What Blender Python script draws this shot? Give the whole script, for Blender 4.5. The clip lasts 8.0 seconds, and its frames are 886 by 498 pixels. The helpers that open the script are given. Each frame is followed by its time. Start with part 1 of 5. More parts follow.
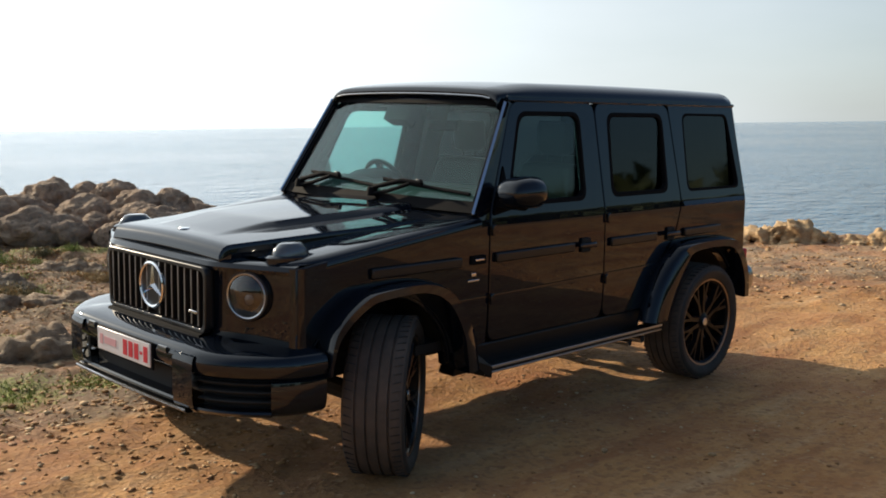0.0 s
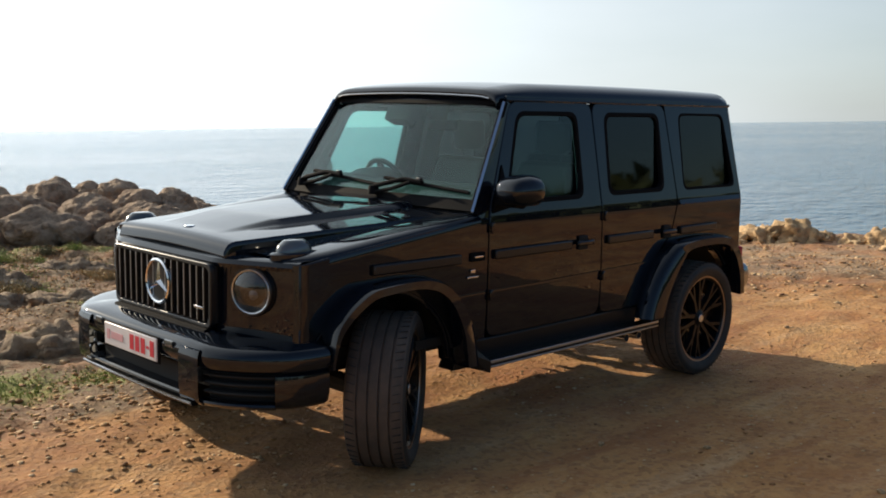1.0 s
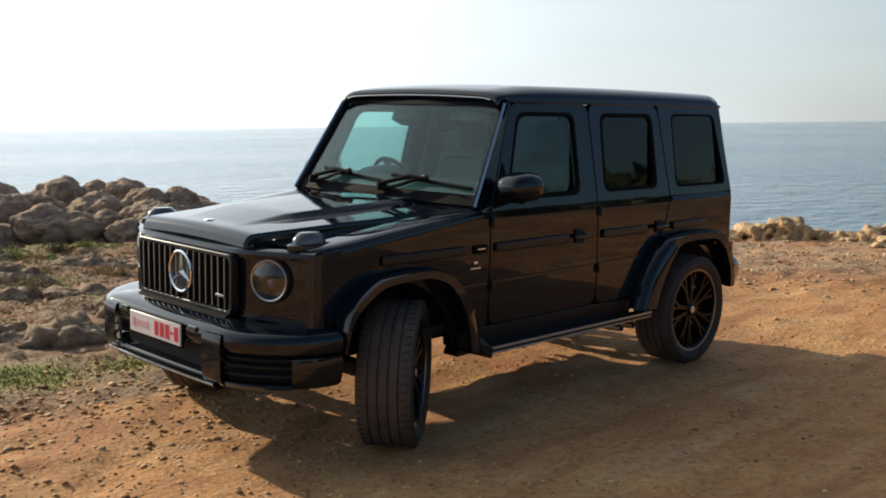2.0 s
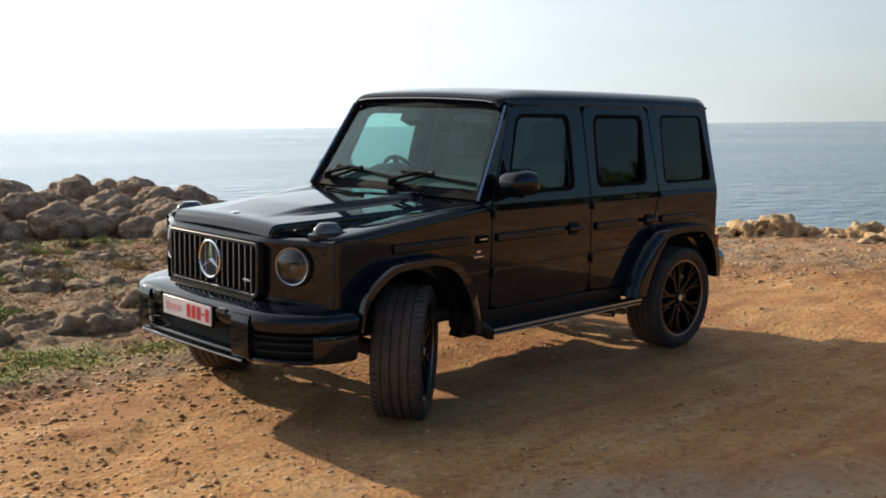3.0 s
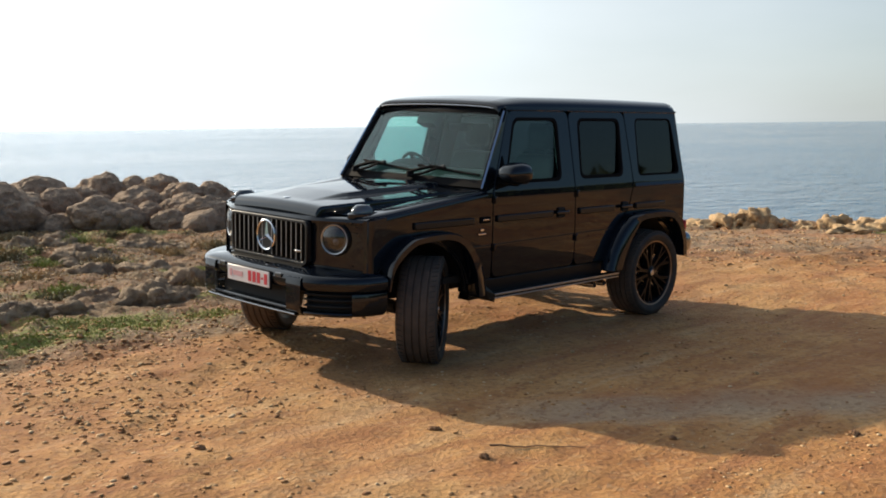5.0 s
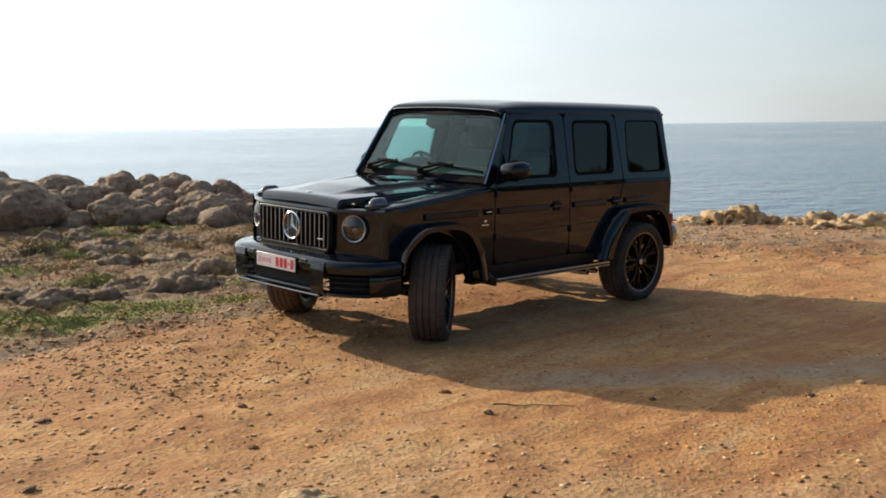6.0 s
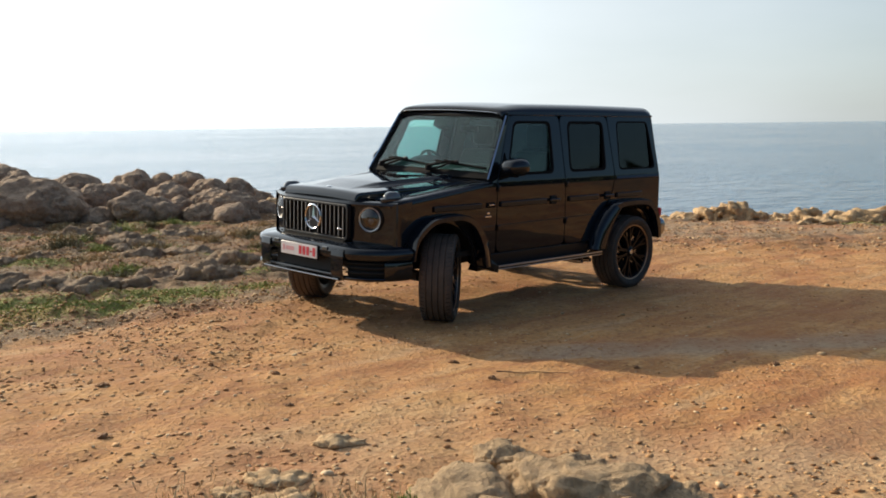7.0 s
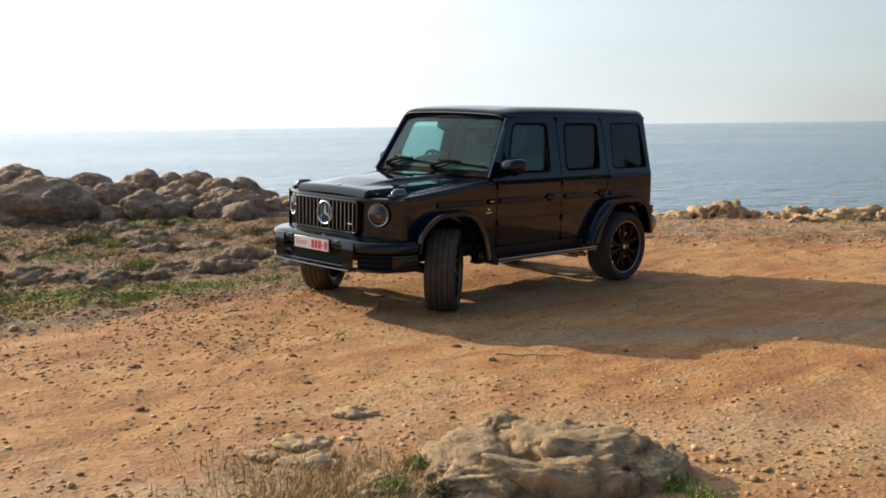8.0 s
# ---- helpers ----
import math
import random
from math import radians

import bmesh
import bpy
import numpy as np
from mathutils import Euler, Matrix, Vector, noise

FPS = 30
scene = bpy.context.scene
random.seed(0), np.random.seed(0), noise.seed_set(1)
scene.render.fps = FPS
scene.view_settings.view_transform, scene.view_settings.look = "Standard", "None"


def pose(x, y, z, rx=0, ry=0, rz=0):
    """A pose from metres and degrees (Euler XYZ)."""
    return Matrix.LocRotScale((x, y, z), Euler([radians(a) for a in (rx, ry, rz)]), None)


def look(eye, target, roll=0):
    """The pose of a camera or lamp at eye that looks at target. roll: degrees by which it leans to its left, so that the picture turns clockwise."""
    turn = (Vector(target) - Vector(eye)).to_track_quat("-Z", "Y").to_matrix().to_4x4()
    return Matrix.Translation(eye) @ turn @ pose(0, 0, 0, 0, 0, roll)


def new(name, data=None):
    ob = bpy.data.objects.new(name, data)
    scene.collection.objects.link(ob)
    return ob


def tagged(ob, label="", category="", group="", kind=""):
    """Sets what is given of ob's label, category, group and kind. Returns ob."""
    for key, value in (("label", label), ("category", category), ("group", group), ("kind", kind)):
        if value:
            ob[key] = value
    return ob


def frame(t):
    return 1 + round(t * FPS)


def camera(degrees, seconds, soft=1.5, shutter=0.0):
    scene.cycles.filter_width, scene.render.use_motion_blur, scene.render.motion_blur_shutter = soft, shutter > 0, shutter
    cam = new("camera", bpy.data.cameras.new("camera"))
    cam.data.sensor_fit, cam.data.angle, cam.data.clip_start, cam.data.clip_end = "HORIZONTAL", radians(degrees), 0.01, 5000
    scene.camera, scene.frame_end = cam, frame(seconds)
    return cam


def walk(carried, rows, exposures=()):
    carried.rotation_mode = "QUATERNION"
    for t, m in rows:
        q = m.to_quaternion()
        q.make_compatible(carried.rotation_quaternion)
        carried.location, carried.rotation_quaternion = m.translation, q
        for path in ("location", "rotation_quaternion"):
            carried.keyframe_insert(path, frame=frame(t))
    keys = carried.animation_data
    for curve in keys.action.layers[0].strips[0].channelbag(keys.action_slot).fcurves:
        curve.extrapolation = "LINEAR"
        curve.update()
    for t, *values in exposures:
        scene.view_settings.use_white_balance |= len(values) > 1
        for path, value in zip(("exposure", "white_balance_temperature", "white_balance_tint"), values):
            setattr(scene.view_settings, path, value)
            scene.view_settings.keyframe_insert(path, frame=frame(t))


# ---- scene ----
# The car stands at the origin: its front axle over (0, 0), its nose towards -x, its left side towards -y.
cam = camera(47.66, 8.0, soft=1.8)
PATH = [
    (0.0, -3.121, -4.480, 1.685, -44.88, -7.04, 0.66),
    (0.5, -3.142, -4.502, 1.685, -44.88, -7.04, 0.66),
    (1.0, -3.196, -4.556, 1.683, -44.88, -7.04, 0.66),
    (2.5, -3.638, -4.938, 1.685, -44.88, -7.04, 0.66),
    (3.0, -3.849, -5.126, 1.688, -44.88, -7.04, 0.66),
    (3.5, -4.081, -5.330, 1.692, -44.88, -7.04, 0.66),
    (4.0, -4.337, -5.564, 1.696, -44.88, -7.04, 0.66),
    (4.5, -4.616, -5.821, 1.698, -44.88, -7.04, 0.66),
    (6.0, -5.547, -6.636, 1.716, -44.88, -7.04, 0.66),
    (6.5, -5.872, -6.923, 1.720, -44.88, -7.04, 0.66),
    (7.0, -6.197, -7.200, 1.725, -44.88, -7.04, 0.66),
    (7.5, -6.464, -7.435, 1.732, -44.88, -7.04, 0.66),
    (8.0, -6.644, -7.603, 1.741, -44.88, -7.04, 0.66),
]
walk(cam, [(t, pose(x, y, z, 90 + pitch, roll, yaw)) for t, x, y, z, yaw, pitch, roll in PATH], [(0.0, 0.25), (8.0, 0.25)])

# ---- light: low hazy sun over the sea, on the car's right side ----
SUN_UP, SUN_X = 21.0, -0.08
world = bpy.data.worlds.new("sky")
scene.world = world
world.use_nodes = True
wn, wl = world.node_tree.nodes, world.node_tree.links
sky = wn.new("ShaderNodeTexSky")
sky.sky_type, sky.sun_disc = "NISHITA", False
sky.sun_elevation, sky.sun_rotation = radians(SUN_UP), math.atan2(SUN_X, 1.0)
sky.dust_density, sky.air_density, sky.ozone_density = 0.5, 1.4, 3.0
# a thin veil of high cloud whitens the whole sky
veil = wn.new("ShaderNodeMix")
veil.data_type = "RGBA"
cloud_at = wn.new("ShaderNodeTexCoord")
cloud_map = wn.new("ShaderNodeMapping")
cloud_map.inputs["Scale"].default_value = (1.6, 1.6, 7.0)
cloud = wn.new("ShaderNodeTexNoise")
cloud.inputs["Scale"].default_value, cloud.inputs["Detail"].default_value = 1.7, 6.0
cloud_ramp = wn.new("ShaderNodeMapRange")
cloud_ramp.inputs[1].default_value, cloud_ramp.inputs[2].default_value = 0.3, 0.75
cloud_ramp.inputs[3].default_value, cloud_ramp.inputs[4].default_value = 0.80, 0.98
veil.inputs[7].default_value = (11.2, 12.1, 12.6, 1.0)
wl.new(cloud_at.outputs["Generated"], cloud_map.inputs[0])
wl.new(cloud_map.outputs[0], cloud.inputs[0])
wl.new(cloud.outputs[0], cloud_ramp.inputs[0])
# the haze scatters forwards: thick and white towards the sun, thin behind
toward = wn.new("ShaderNodeVectorMath")
toward.operation = "DOT_PRODUCT"
toward.inputs[1].default_value = Vector((SUN_X, 1.0, 0.15)).normalized()
haze = wn.new("ShaderNodeMapRange")
haze.interpolation_type = "SMOOTHSTEP"
haze.inputs[1].default_value, haze.inputs[2].default_value = -0.2, 0.74
haze.inputs[3].default_value, haze.inputs[4].default_value = 0.04, 1.0
thin = wn.new("ShaderNodeMath")
thin.operation = "MULTIPLY"
wl.new(cloud_at.outputs["Generated"], toward.inputs[0])
wl.new(toward.outputs["Value"], haze.inputs[0])
wl.new(cloud_ramp.outputs[0], thin.inputs[0])
wl.new(haze.outputs[0], thin.inputs[1])
wl.new(thin.outputs[0], veil.inputs[0])
cool = wn.new("ShaderNodeVectorMath")
cool.operation = "MULTIPLY"
cool.inputs[1].default_value = (0.60, 0.78, 1.0)
wl.new(sky.outputs[0], cool.inputs[0])
wl.new(cool.outputs[0], veil.inputs[6])
# the bright aureole round the veiled sun
glow = wn.new("ShaderNodeMapRange")
glow.interpolation_type = "SMOOTHSTEP"
glow.inputs[1].default_value, glow.inputs[2].default_value = 0.5, 1.0
glow.inputs[3].default_value, glow.inputs[4].default_value = 1.0, 1.65
bright = wn.new("ShaderNodeVectorMath")
bright.operation = "SCALE"
wl.new(toward.outputs["Value"], glow.inputs[0])
wl.new(veil.outputs[2], bright.inputs[0])
wl.new(glow.outputs[0], bright.inputs["Scale"])
wl.new(bright.outputs[0], wn["Background"].inputs[0])
wn["Background"].inputs[1].default_value = 0.071
sun = new("sun", bpy.data.lights.new("sun", "SUN"))
sun.data.energy, sun.data.angle, sun.data.color = 5.0, radians(0.7), (1.0, 0.85, 0.63)
sun.matrix_world = look((40 * SUN_X, 40, 40 * math.tan(radians(SUN_UP))), (0, 0, 0))


# ---- materials ----
def material(name, color, rough=0.5, metal=0.0, **more):
    m = bpy.data.materials.new(name)
    m.use_nodes = True
    b = m.node_tree.nodes["Principled BSDF"]
    b.inputs["Base Color"].default_value = (*color, 1)
    b.inputs["Roughness"].default_value = rough
    b.inputs["Metallic"].default_value = metal
    for k, v in more.items():
        b.inputs[k.replace("_", " ")].default_value = v
    return m


def node(m, kind, **values):
    n = m.node_tree.nodes.new(kind)
    for k, v in values.items():
        n.inputs[k.replace("_", " ")].default_value = v
    return n


def link(m, a, b):
    m.node_tree.links.new(a, b)


def coords(m):
    return node(m, "ShaderNodeTexCoord").outputs["Object"]


def noise_of(m, scale, detail=6.0, rough=0.6, at=None):
    n = node(m, "ShaderNodeTexNoise", Scale=scale, Detail=detail, Roughness=rough)
    link(m, at or coords(m), n.inputs["Vector"])
    return n.outputs["Fac"]


def ramp(m, fac, stops):
    r = node(m, "ShaderNodeValToRGB")
    e = r.color_ramp.elements
    while len(e) < len(stops):
        e.new(0.5)
    for el, (at, c) in zip(e, stops):
        el.position, el.color = at, (*c, 1)
    link(m, fac, r.inputs[0])
    return r.outputs[0]


def span(m, fac, lo, hi, a=0.0, b=1.0):
    r = node(m, "ShaderNodeMapRange")
    for i, v in enumerate((lo, hi, a, b)):
        r.inputs[i + 1].default_value = v
    link(m, fac, r.inputs[0])
    return r.outputs[0]


def blend(m, fac, a, b, how="MIX"):
    x = node(m, "ShaderNodeMix")
    x.data_type, x.blend_type = "RGBA", how
    for socket, v in ((x.inputs[0], fac), (x.inputs[6], a), (x.inputs[7], b)):
        if isinstance(v, tuple):
            socket.default_value = (*v, 1)
        elif isinstance(v, float):
            socket.default_value = v
        else:
            link(m, v, socket)
    return x.outputs[2]


def surface(m, color=None, rough=None, bump=(), coat_bump=False):
    """bump: (fac, strength, distance) one after another."""
    b = m.node_tree.nodes["Principled BSDF"]
    if color is not None:
        link(m, color, b.inputs["Base Color"])
    if rough is not None:
        link(m, rough, b.inputs["Roughness"])
    last = None
    for fac, strength, distance in bump:
        n = node(m, "ShaderNodeBump", Strength=strength, Distance=distance)
        link(m, fac, n.inputs["Height"])
        if last:
            link(m, last, n.inputs["Normal"])
        last = n.outputs[0]
    if last:
        link(m, last, b.inputs["Normal"])
    return m


def paint_of():
    m = material("black_paint", (0.005, 0.0075, 0.0125), 0.3, 0.06, Specular_IOR_Level=0.0, Coat_Weight=1.0, Coat_Roughness=0.012, Coat_IOR=1.5)
    dust = noise_of(m, 2.5, 8.0, 0.7)
    fine = noise_of(m, 60.0, 3.0)
    color = blend(m, span(m, dust, 0.45, 0.8, 0.0, 0.01), (0.005, 0.0075, 0.0125), (0.25, 0.17, 0.11))
    # panels are never quite flat: the reflections waver a little
    waver = node(m, "ShaderNodeBump", Strength=0.5, Distance=0.0035)
    link(m, noise_of(m, 3.2, 2.0, 0.4), waver.inputs["Height"])
    link(m, waver.outputs[0], m.node_tree.nodes["Principled BSDF"].inputs["Coat Normal"])
    return surface(m, color, span(m, fine, 0.3, 0.7, 0.26, 0.36))


PAINT = paint_of()
TRIM = material("black_plastic", (0.008, 0.008, 0.009), 0.75, 0.0, Specular_IOR_Level=0.06)
DARK = material("dark_underbody", (0.01, 0.01, 0.01), 0.8)
SATIN = material("satin_black", (0.008, 0.008, 0.009), 0.35)
CHROME = material("chrome", (0.75, 0.76, 0.78), 0.12, 1.0)
DIM_CHROME = material("dark_chrome", (0.32, 0.33, 0.35), 0.2, 1.0)
ALUMINIUM = material("brushed_aluminium", (0.55, 0.56, 0.58), 0.3, 1.0)
RIM = material("gloss_black_rim", (0.006, 0.006, 0.007), 0.28, 0.0, Specular_IOR_Level=0.15)
LIP = material("machined_rim_edge", (0.30, 0.24, 0.20), 0.35, 1.0)
LEATHER = material("black_leather", (0.018, 0.017, 0.017), 0.55)
LINER = material("grey_headliner", (0.05, 0.05, 0.052), 0.9)
WHITE = material("white_plate", (0.75, 0.72, 0.72), 0.35)
RED = material("red_print", (0.6, 0.03, 0.05), 0.4)
PINK = material("faded_red_print", (0.68, 0.38, 0.40), 0.4)
REFLECTOR = material("lamp_reflector", (0.22, 0.22, 0.23), 0.25, 0.6)


def tyre_rubber():
    m = material("dusty_rubber", (0.03, 0.03, 0.03), 0.8)
    n = noise_of(m, 7.0, 6.0, 0.7)
    color = blend(m, span(m, n, 0.3, 0.75, 0.25, 0.7), (0.022, 0.021, 0.021), (0.16, 0.115, 0.085))
    return surface(m, color, None, [(noise_of(m, 90.0, 2.0), 0.3, 0.004)])


def side_rubber():
    m = material("sidewall_rubber", (0.02, 0.02, 0.02), 0.65)
    n = noise_of(m, 9.0, 6.0, 0.7)
    return surface(m, blend(m, span(m, n, 0.4, 0.8, 0.0, 0.3), (0.016, 0.016, 0.016), (0.10, 0.075, 0.055)))


TREAD, SIDEWALL = tyre_rubber(), side_rubber()


def glass(name, tint, gloss=0.03, least=0.03):
    """A thin pane: tinted clear light through it, gloss by Fresnel."""
    m = bpy.data.materials.new(name)
    m.use_nodes = True
    nt = m.node_tree
    nt.nodes.remove(nt.nodes["Principled BSDF"])
    clear = node(m, "ShaderNodeBsdfTransparent")
    clear.inputs[0].default_value = (*tint, 1)
    shine = node(m, "ShaderNodeBsdfGlossy", Roughness=gloss)
    facing = node(m, "ShaderNodeLayerWeight", Blend=0.5)
    steep = node(m, "ShaderNodeMath")
    steep.operation, steep.inputs[1].default_value = "POWER", 5.0
    link(m, facing.outputs["Facing"], steep.inputs[0])
    mixer = node(m, "ShaderNodeMixShader")
    link(m, span(m, steep.outputs[0], 0.0, 1.0, least, 0.95), mixer.inputs[0])
    link(m, clear.outputs[0], mixer.inputs[1])
    link(m, shine.outputs[0], mixer.inputs[2])
    link(m, mixer.outputs[0], nt.nodes["Material Output"].inputs[0])
    return m


SCREEN_GLASS = glass("green_tinted_glass", (0.75, 0.94, 0.92), 0.03, 0.035)
DOOR_GLASS = glass("door_glass", (0.66, 0.80, 0.78), 0.03, 0.05)
PRIVACY_GLASS = glass("privacy_glass", (0.15, 0.16, 0.165), 0.03, 0.05)
LENS_GREY = material("smoked_lens", (0.10, 0.11, 0.115), 0.18, 0.2, Coat_Weight=0.8)
LENS = glass("clear_lens", (0.62, 0.62, 0.62), 0.02, 0.10)


def ground_material():
    m = material("stony_orange_earth", (0.4, 0.24, 0.13), 0.95)
    at = coords(m)
    big, mid, fine = noise_of(m, 0.35, 5.0, 0.6, at), noise_of(m, 2.3, 7.0, 0.7, at), noise_of(m, 22.0, 6.0, 0.75, at)
    grit = node(m, "ShaderNodeTexVoronoi", Scale=32.0)
    link(m, at, grit.inputs["Vector"])
    earth = ramp(m, mid, [(0.28, (0.26, 0.10, 0.030)), (0.45, (0.46, 0.205, 0.060)), (0.58, (0.56, 0.285, 0.095)), (0.75, (0.66, 0.39, 0.165))])
    earth = blend(m, span(m, big, 0.35, 0.7, 0.0, 0.55), earth, (0.57, 0.325, 0.13))
    # drawn-out streaks where wheels have dragged the dust along the track
    along = node(m, "ShaderNodeMapping")
    along.inputs["Rotation"].default_value, along.inputs["Scale"].default_value = (0, 0, radians(52)), (0.28, 2.2, 1.0)
    link(m, at, along.inputs[0])
    drag = noise_of(m, 1.5, 6.0, 0.65, along.outputs[0])
    earth = blend(m, span(m, drag, 0.36, 0.5, 0.75, 0.0), earth, (0.33, 0.125, 0.042))
    earth = blend(m, span(m, drag, 0.54, 0.7, 0.0, 0.6), earth, (0.60, 0.40, 0.215))
    rubble = ramp(m, fine, [(0.34, (0.06, 0.04, 0.02)), (0.5, (0.17, 0.11, 0.058)), (0.66, (0.30, 0.23, 0.14))])
    rubble = blend(m, span(m, mid, 0.45, 0.65, 0.0, 0.7), rubble, (0.25, 0.14, 0.062))
    mask = node(m, "ShaderNodeAttribute")
    mask.attribute_name = "cover"
    parts = node(m, "ShaderNodeSeparateColor")
    link(m, mask.outputs["Color"], parts.inputs[0])
    edge = node(m, "ShaderNodeMath")
    edge.operation = "ADD"
    link(m, parts.outputs[0], edge.inputs[0])
    link(m, span(m, mid, 0.3, 0.7, -0.35, 0.35), edge.inputs[1])
    color = blend(m, span(m, edge.outputs[0], 0.35, 0.65), earth, rubble)
    edge2 = node(m, "ShaderNodeMath")
    edge2.operation = "ADD"
    link(m, parts.outputs[1], edge2.inputs[0])
    link(m, span(m, fine, 0.3, 0.7, -0.4, 0.4), edge2.inputs[1])
    green = blend(m, fine, (0.13, 0.16, 0.025), (0.31, 0.32, 0.08))
    color = blend(m, span(m, edge2.outputs[0], 0.25, 0.6, 0.0, 0.95), color, green)
    color = blend(m, span(m, mask.outputs["Alpha"], 0.0, 1.0, 0.0, 0.75), color, blend(m, fine, (0.42, 0.26, 0.125), (0.76, 0.57, 0.36)))
    edge3 = node(m, "ShaderNodeMath")
    edge3.operation = "ADD"
    link(m, parts.outputs[2], edge3.inputs[0])
    link(m, span(m, mid, 0.3, 0.7, -0.3, 0.3), edge3.inputs[1])
    color = blend(m, span(m, edge3.outputs[0], 0.3, 0.9, 0.0, 0.65), color, (0.37, 0.285, 0.20))
    color = blend(m, span(m, fine, 0.32, 0.52, 0.45, 0.0), color, (0.20, 0.085, 0.032))
    tone = node(m, "ShaderNodeSeparateColor")
    link(m, grit.outputs["Color"], tone.inputs[0])
    color = blend(m, span(m, tone.outputs[0], 0.72, 0.9, 0.0, 0.4), color, (0.18, 0.08, 0.035))
    color = blend(m, span(m, tone.outputs[1], 0.8, 0.95, 0.0, 0.22), color, (0.62, 0.42, 0.23))
    red = noise_of(m, 0.8, 4.0, 0.6, at)
    color = blend(m, span(m, red, 0.47, 0.66, 0.0, 0.55), color, (0.36, 0.125, 0.04))
    return surface(m, color, None, [(mid, 0.6, 0.05), (fine, 0.8, 0.02), (grit.outputs["Distance"], 0.5, 0.01)])


def rock_material(name, dark, mid_c, light, relief=1.0):
    m = material(name, mid_c, 0.9)
    info = node(m, "ShaderNodeObjectInfo")
    at = coords(m)
    a, b, c = noise_of(m, 1.6, 7.0, 0.7, at), noise_of(m, 9.0, 7.0, 0.75, at), noise_of(m, 40.0, 4.0, 0.7, at)
    color = ramp(m, a, [(0.3, dark), (0.5, mid_c), (0.72, light)])
    color = blend(m, span(m, b, 0.39, 0.55, 0.75, 0.0), color, dark)
    color = blend(m, span(m, c, 0.55, 0.7, 0.0, 0.4), color, light)
    color = blend(m, span(m, info.outputs["Random"], 0.0, 1.0, 0.0, 0.45), color, tuple(v * 0.7 for v in mid_c))
    pits = node(m, "ShaderNodeTexVoronoi", Scale=11.0)
    link(m, at, pits.inputs["Vector"])
    return surface(m, color, None, [(a, 0.6, 0.10 * relief), (b, 1.0, 0.07 * relief), (pits.outputs["Distance"], 0.7, 0.03 * relief), (c, 0.8, 0.012 * relief)])


GROUND = ground_material()
LIMESTONE = rock_material("weathered_limestone", (0.25, 0.165, 0.105), (0.53, 0.365, 0.245), (0.66, 0.49, 0.345), 1.2)
SLAB = rock_material("grey_slab", (0.19, 0.125, 0.075), (0.47, 0.325, 0.205), (0.62, 0.47, 0.32), 0.9)
PALE_STONE = rock_material("pale_limestone", (0.30, 0.175, 0.08), (0.63, 0.42, 0.22), (0.78, 0.58, 0.35), 0.4)

PITTED = rock_material("pitted_limestone", (0.34, 0.22, 0.12), (0.68, 0.465, 0.26), (0.80, 0.60, 0.37), 1.0)


def pebble_material():
    m = material("mixed_pebbles", (0.4, 0.28, 0.18), 0.9)
    island = node(m, "ShaderNodeNewGeometry").outputs["Random Per Island"]
    color = ramp(m, island, [(0.0, (0.24, 0.11, 0.045)), (0.4, (0.46, 0.235, 0.085)), (0.8, (0.58, 0.37, 0.18)), (1.0, (0.66, 0.50, 0.31))])
    return surface(m, color, None, [(noise_of(m, 60.0, 4.0), 0.6, 0.006)])


PEBBLE = pebble_material()


def leaf_material(name, a, b):
    m = material(name, a, 0.7)
    island = node(m, "ShaderNodeNewGeometry").outputs["Random Per Island"]
    return surface(m, blend(m, island, a, b))


GRASS = leaf_material("green_grass", (0.15, 0.20, 0.03), (0.34, 0.36, 0.09))
DRY = leaf_material("dry_grass", (0.30, 0.20, 0.085), (0.50, 0.37, 0.18))
SHRUB = leaf_material("grey_green_shrub", (0.08, 0.075, 0.03), (0.20, 0.17, 0.075))
FOLIAGE = leaf_material("dark_foliage", (0.035, 0.05, 0.018), (0.07, 0.09, 0.03))


def water_material():
    m = material("sea_water", (0.012, 0.035, 0.05), 0.08, 0.0, IOR=1.33)
    at = coords(m)
    flat = node(m, "ShaderNodeMapping")
    flat.inputs["Rotation"].default_value = (0, 0, radians(44))
    flat.inputs["Scale"].default_value = (0.6, 1.0, 1.0)
    link(m, at, flat.inputs[0])
    swell, chop, ripple = (noise_of(m, s, 5.0, 0.6, flat.outputs[0]) for s in (0.06, 0.5, 2.2))
    patch = noise_of(m, 0.012, 4.0, 0.6, flat.outputs[0])
    color = blend(m, span(m, patch, 0.35, 0.65), (0.03, 0.12, 0.215), (0.055, 0.18, 0.30))
    return surface(m, color, span(m, patch, 0.35, 0.65, 0.05, 0.12), [(swell, 0.6, 1.0), (chop, 1.0, 0.9), (ripple, 1.0, 0.2)])


WATER = water_material()
CLOD = rock_material("dark_clod", (0.26, 0.12, 0.05), (0.40, 0.20, 0.085), (0.48, 0.26, 0.12))
STICK = material("dry_wood", (0.2, 0.12, 0.07), 0.85)


# ---- the plan: a runs out to sea along the view, b to its right ----
SIN, COS = math.sin(radians(44.88)), math.cos(radians(44.88))


def xy(a, b):
    return a * SIN + b * COS, a * COS - b * SIN


LATTICE = np.random.RandomState(5).rand(256, 256)


def value_noise(x, y):
    i, j = np.floor(x).astype(int), np.floor(y).astype(int)
    fx, fy = x - i, y - j
    fx, fy = fx * fx * (3 - 2 * fx), fy * fy * (3 - 2 * fy)
    g = lambda p, q: LATTICE[p & 255, q & 255]
    return (g(i, j) * (1 - fx) + g(i + 1, j) * fx) * (1 - fy) + (g(i, j + 1) * (1 - fx) + g(i + 1, j + 1) * fx) * fy


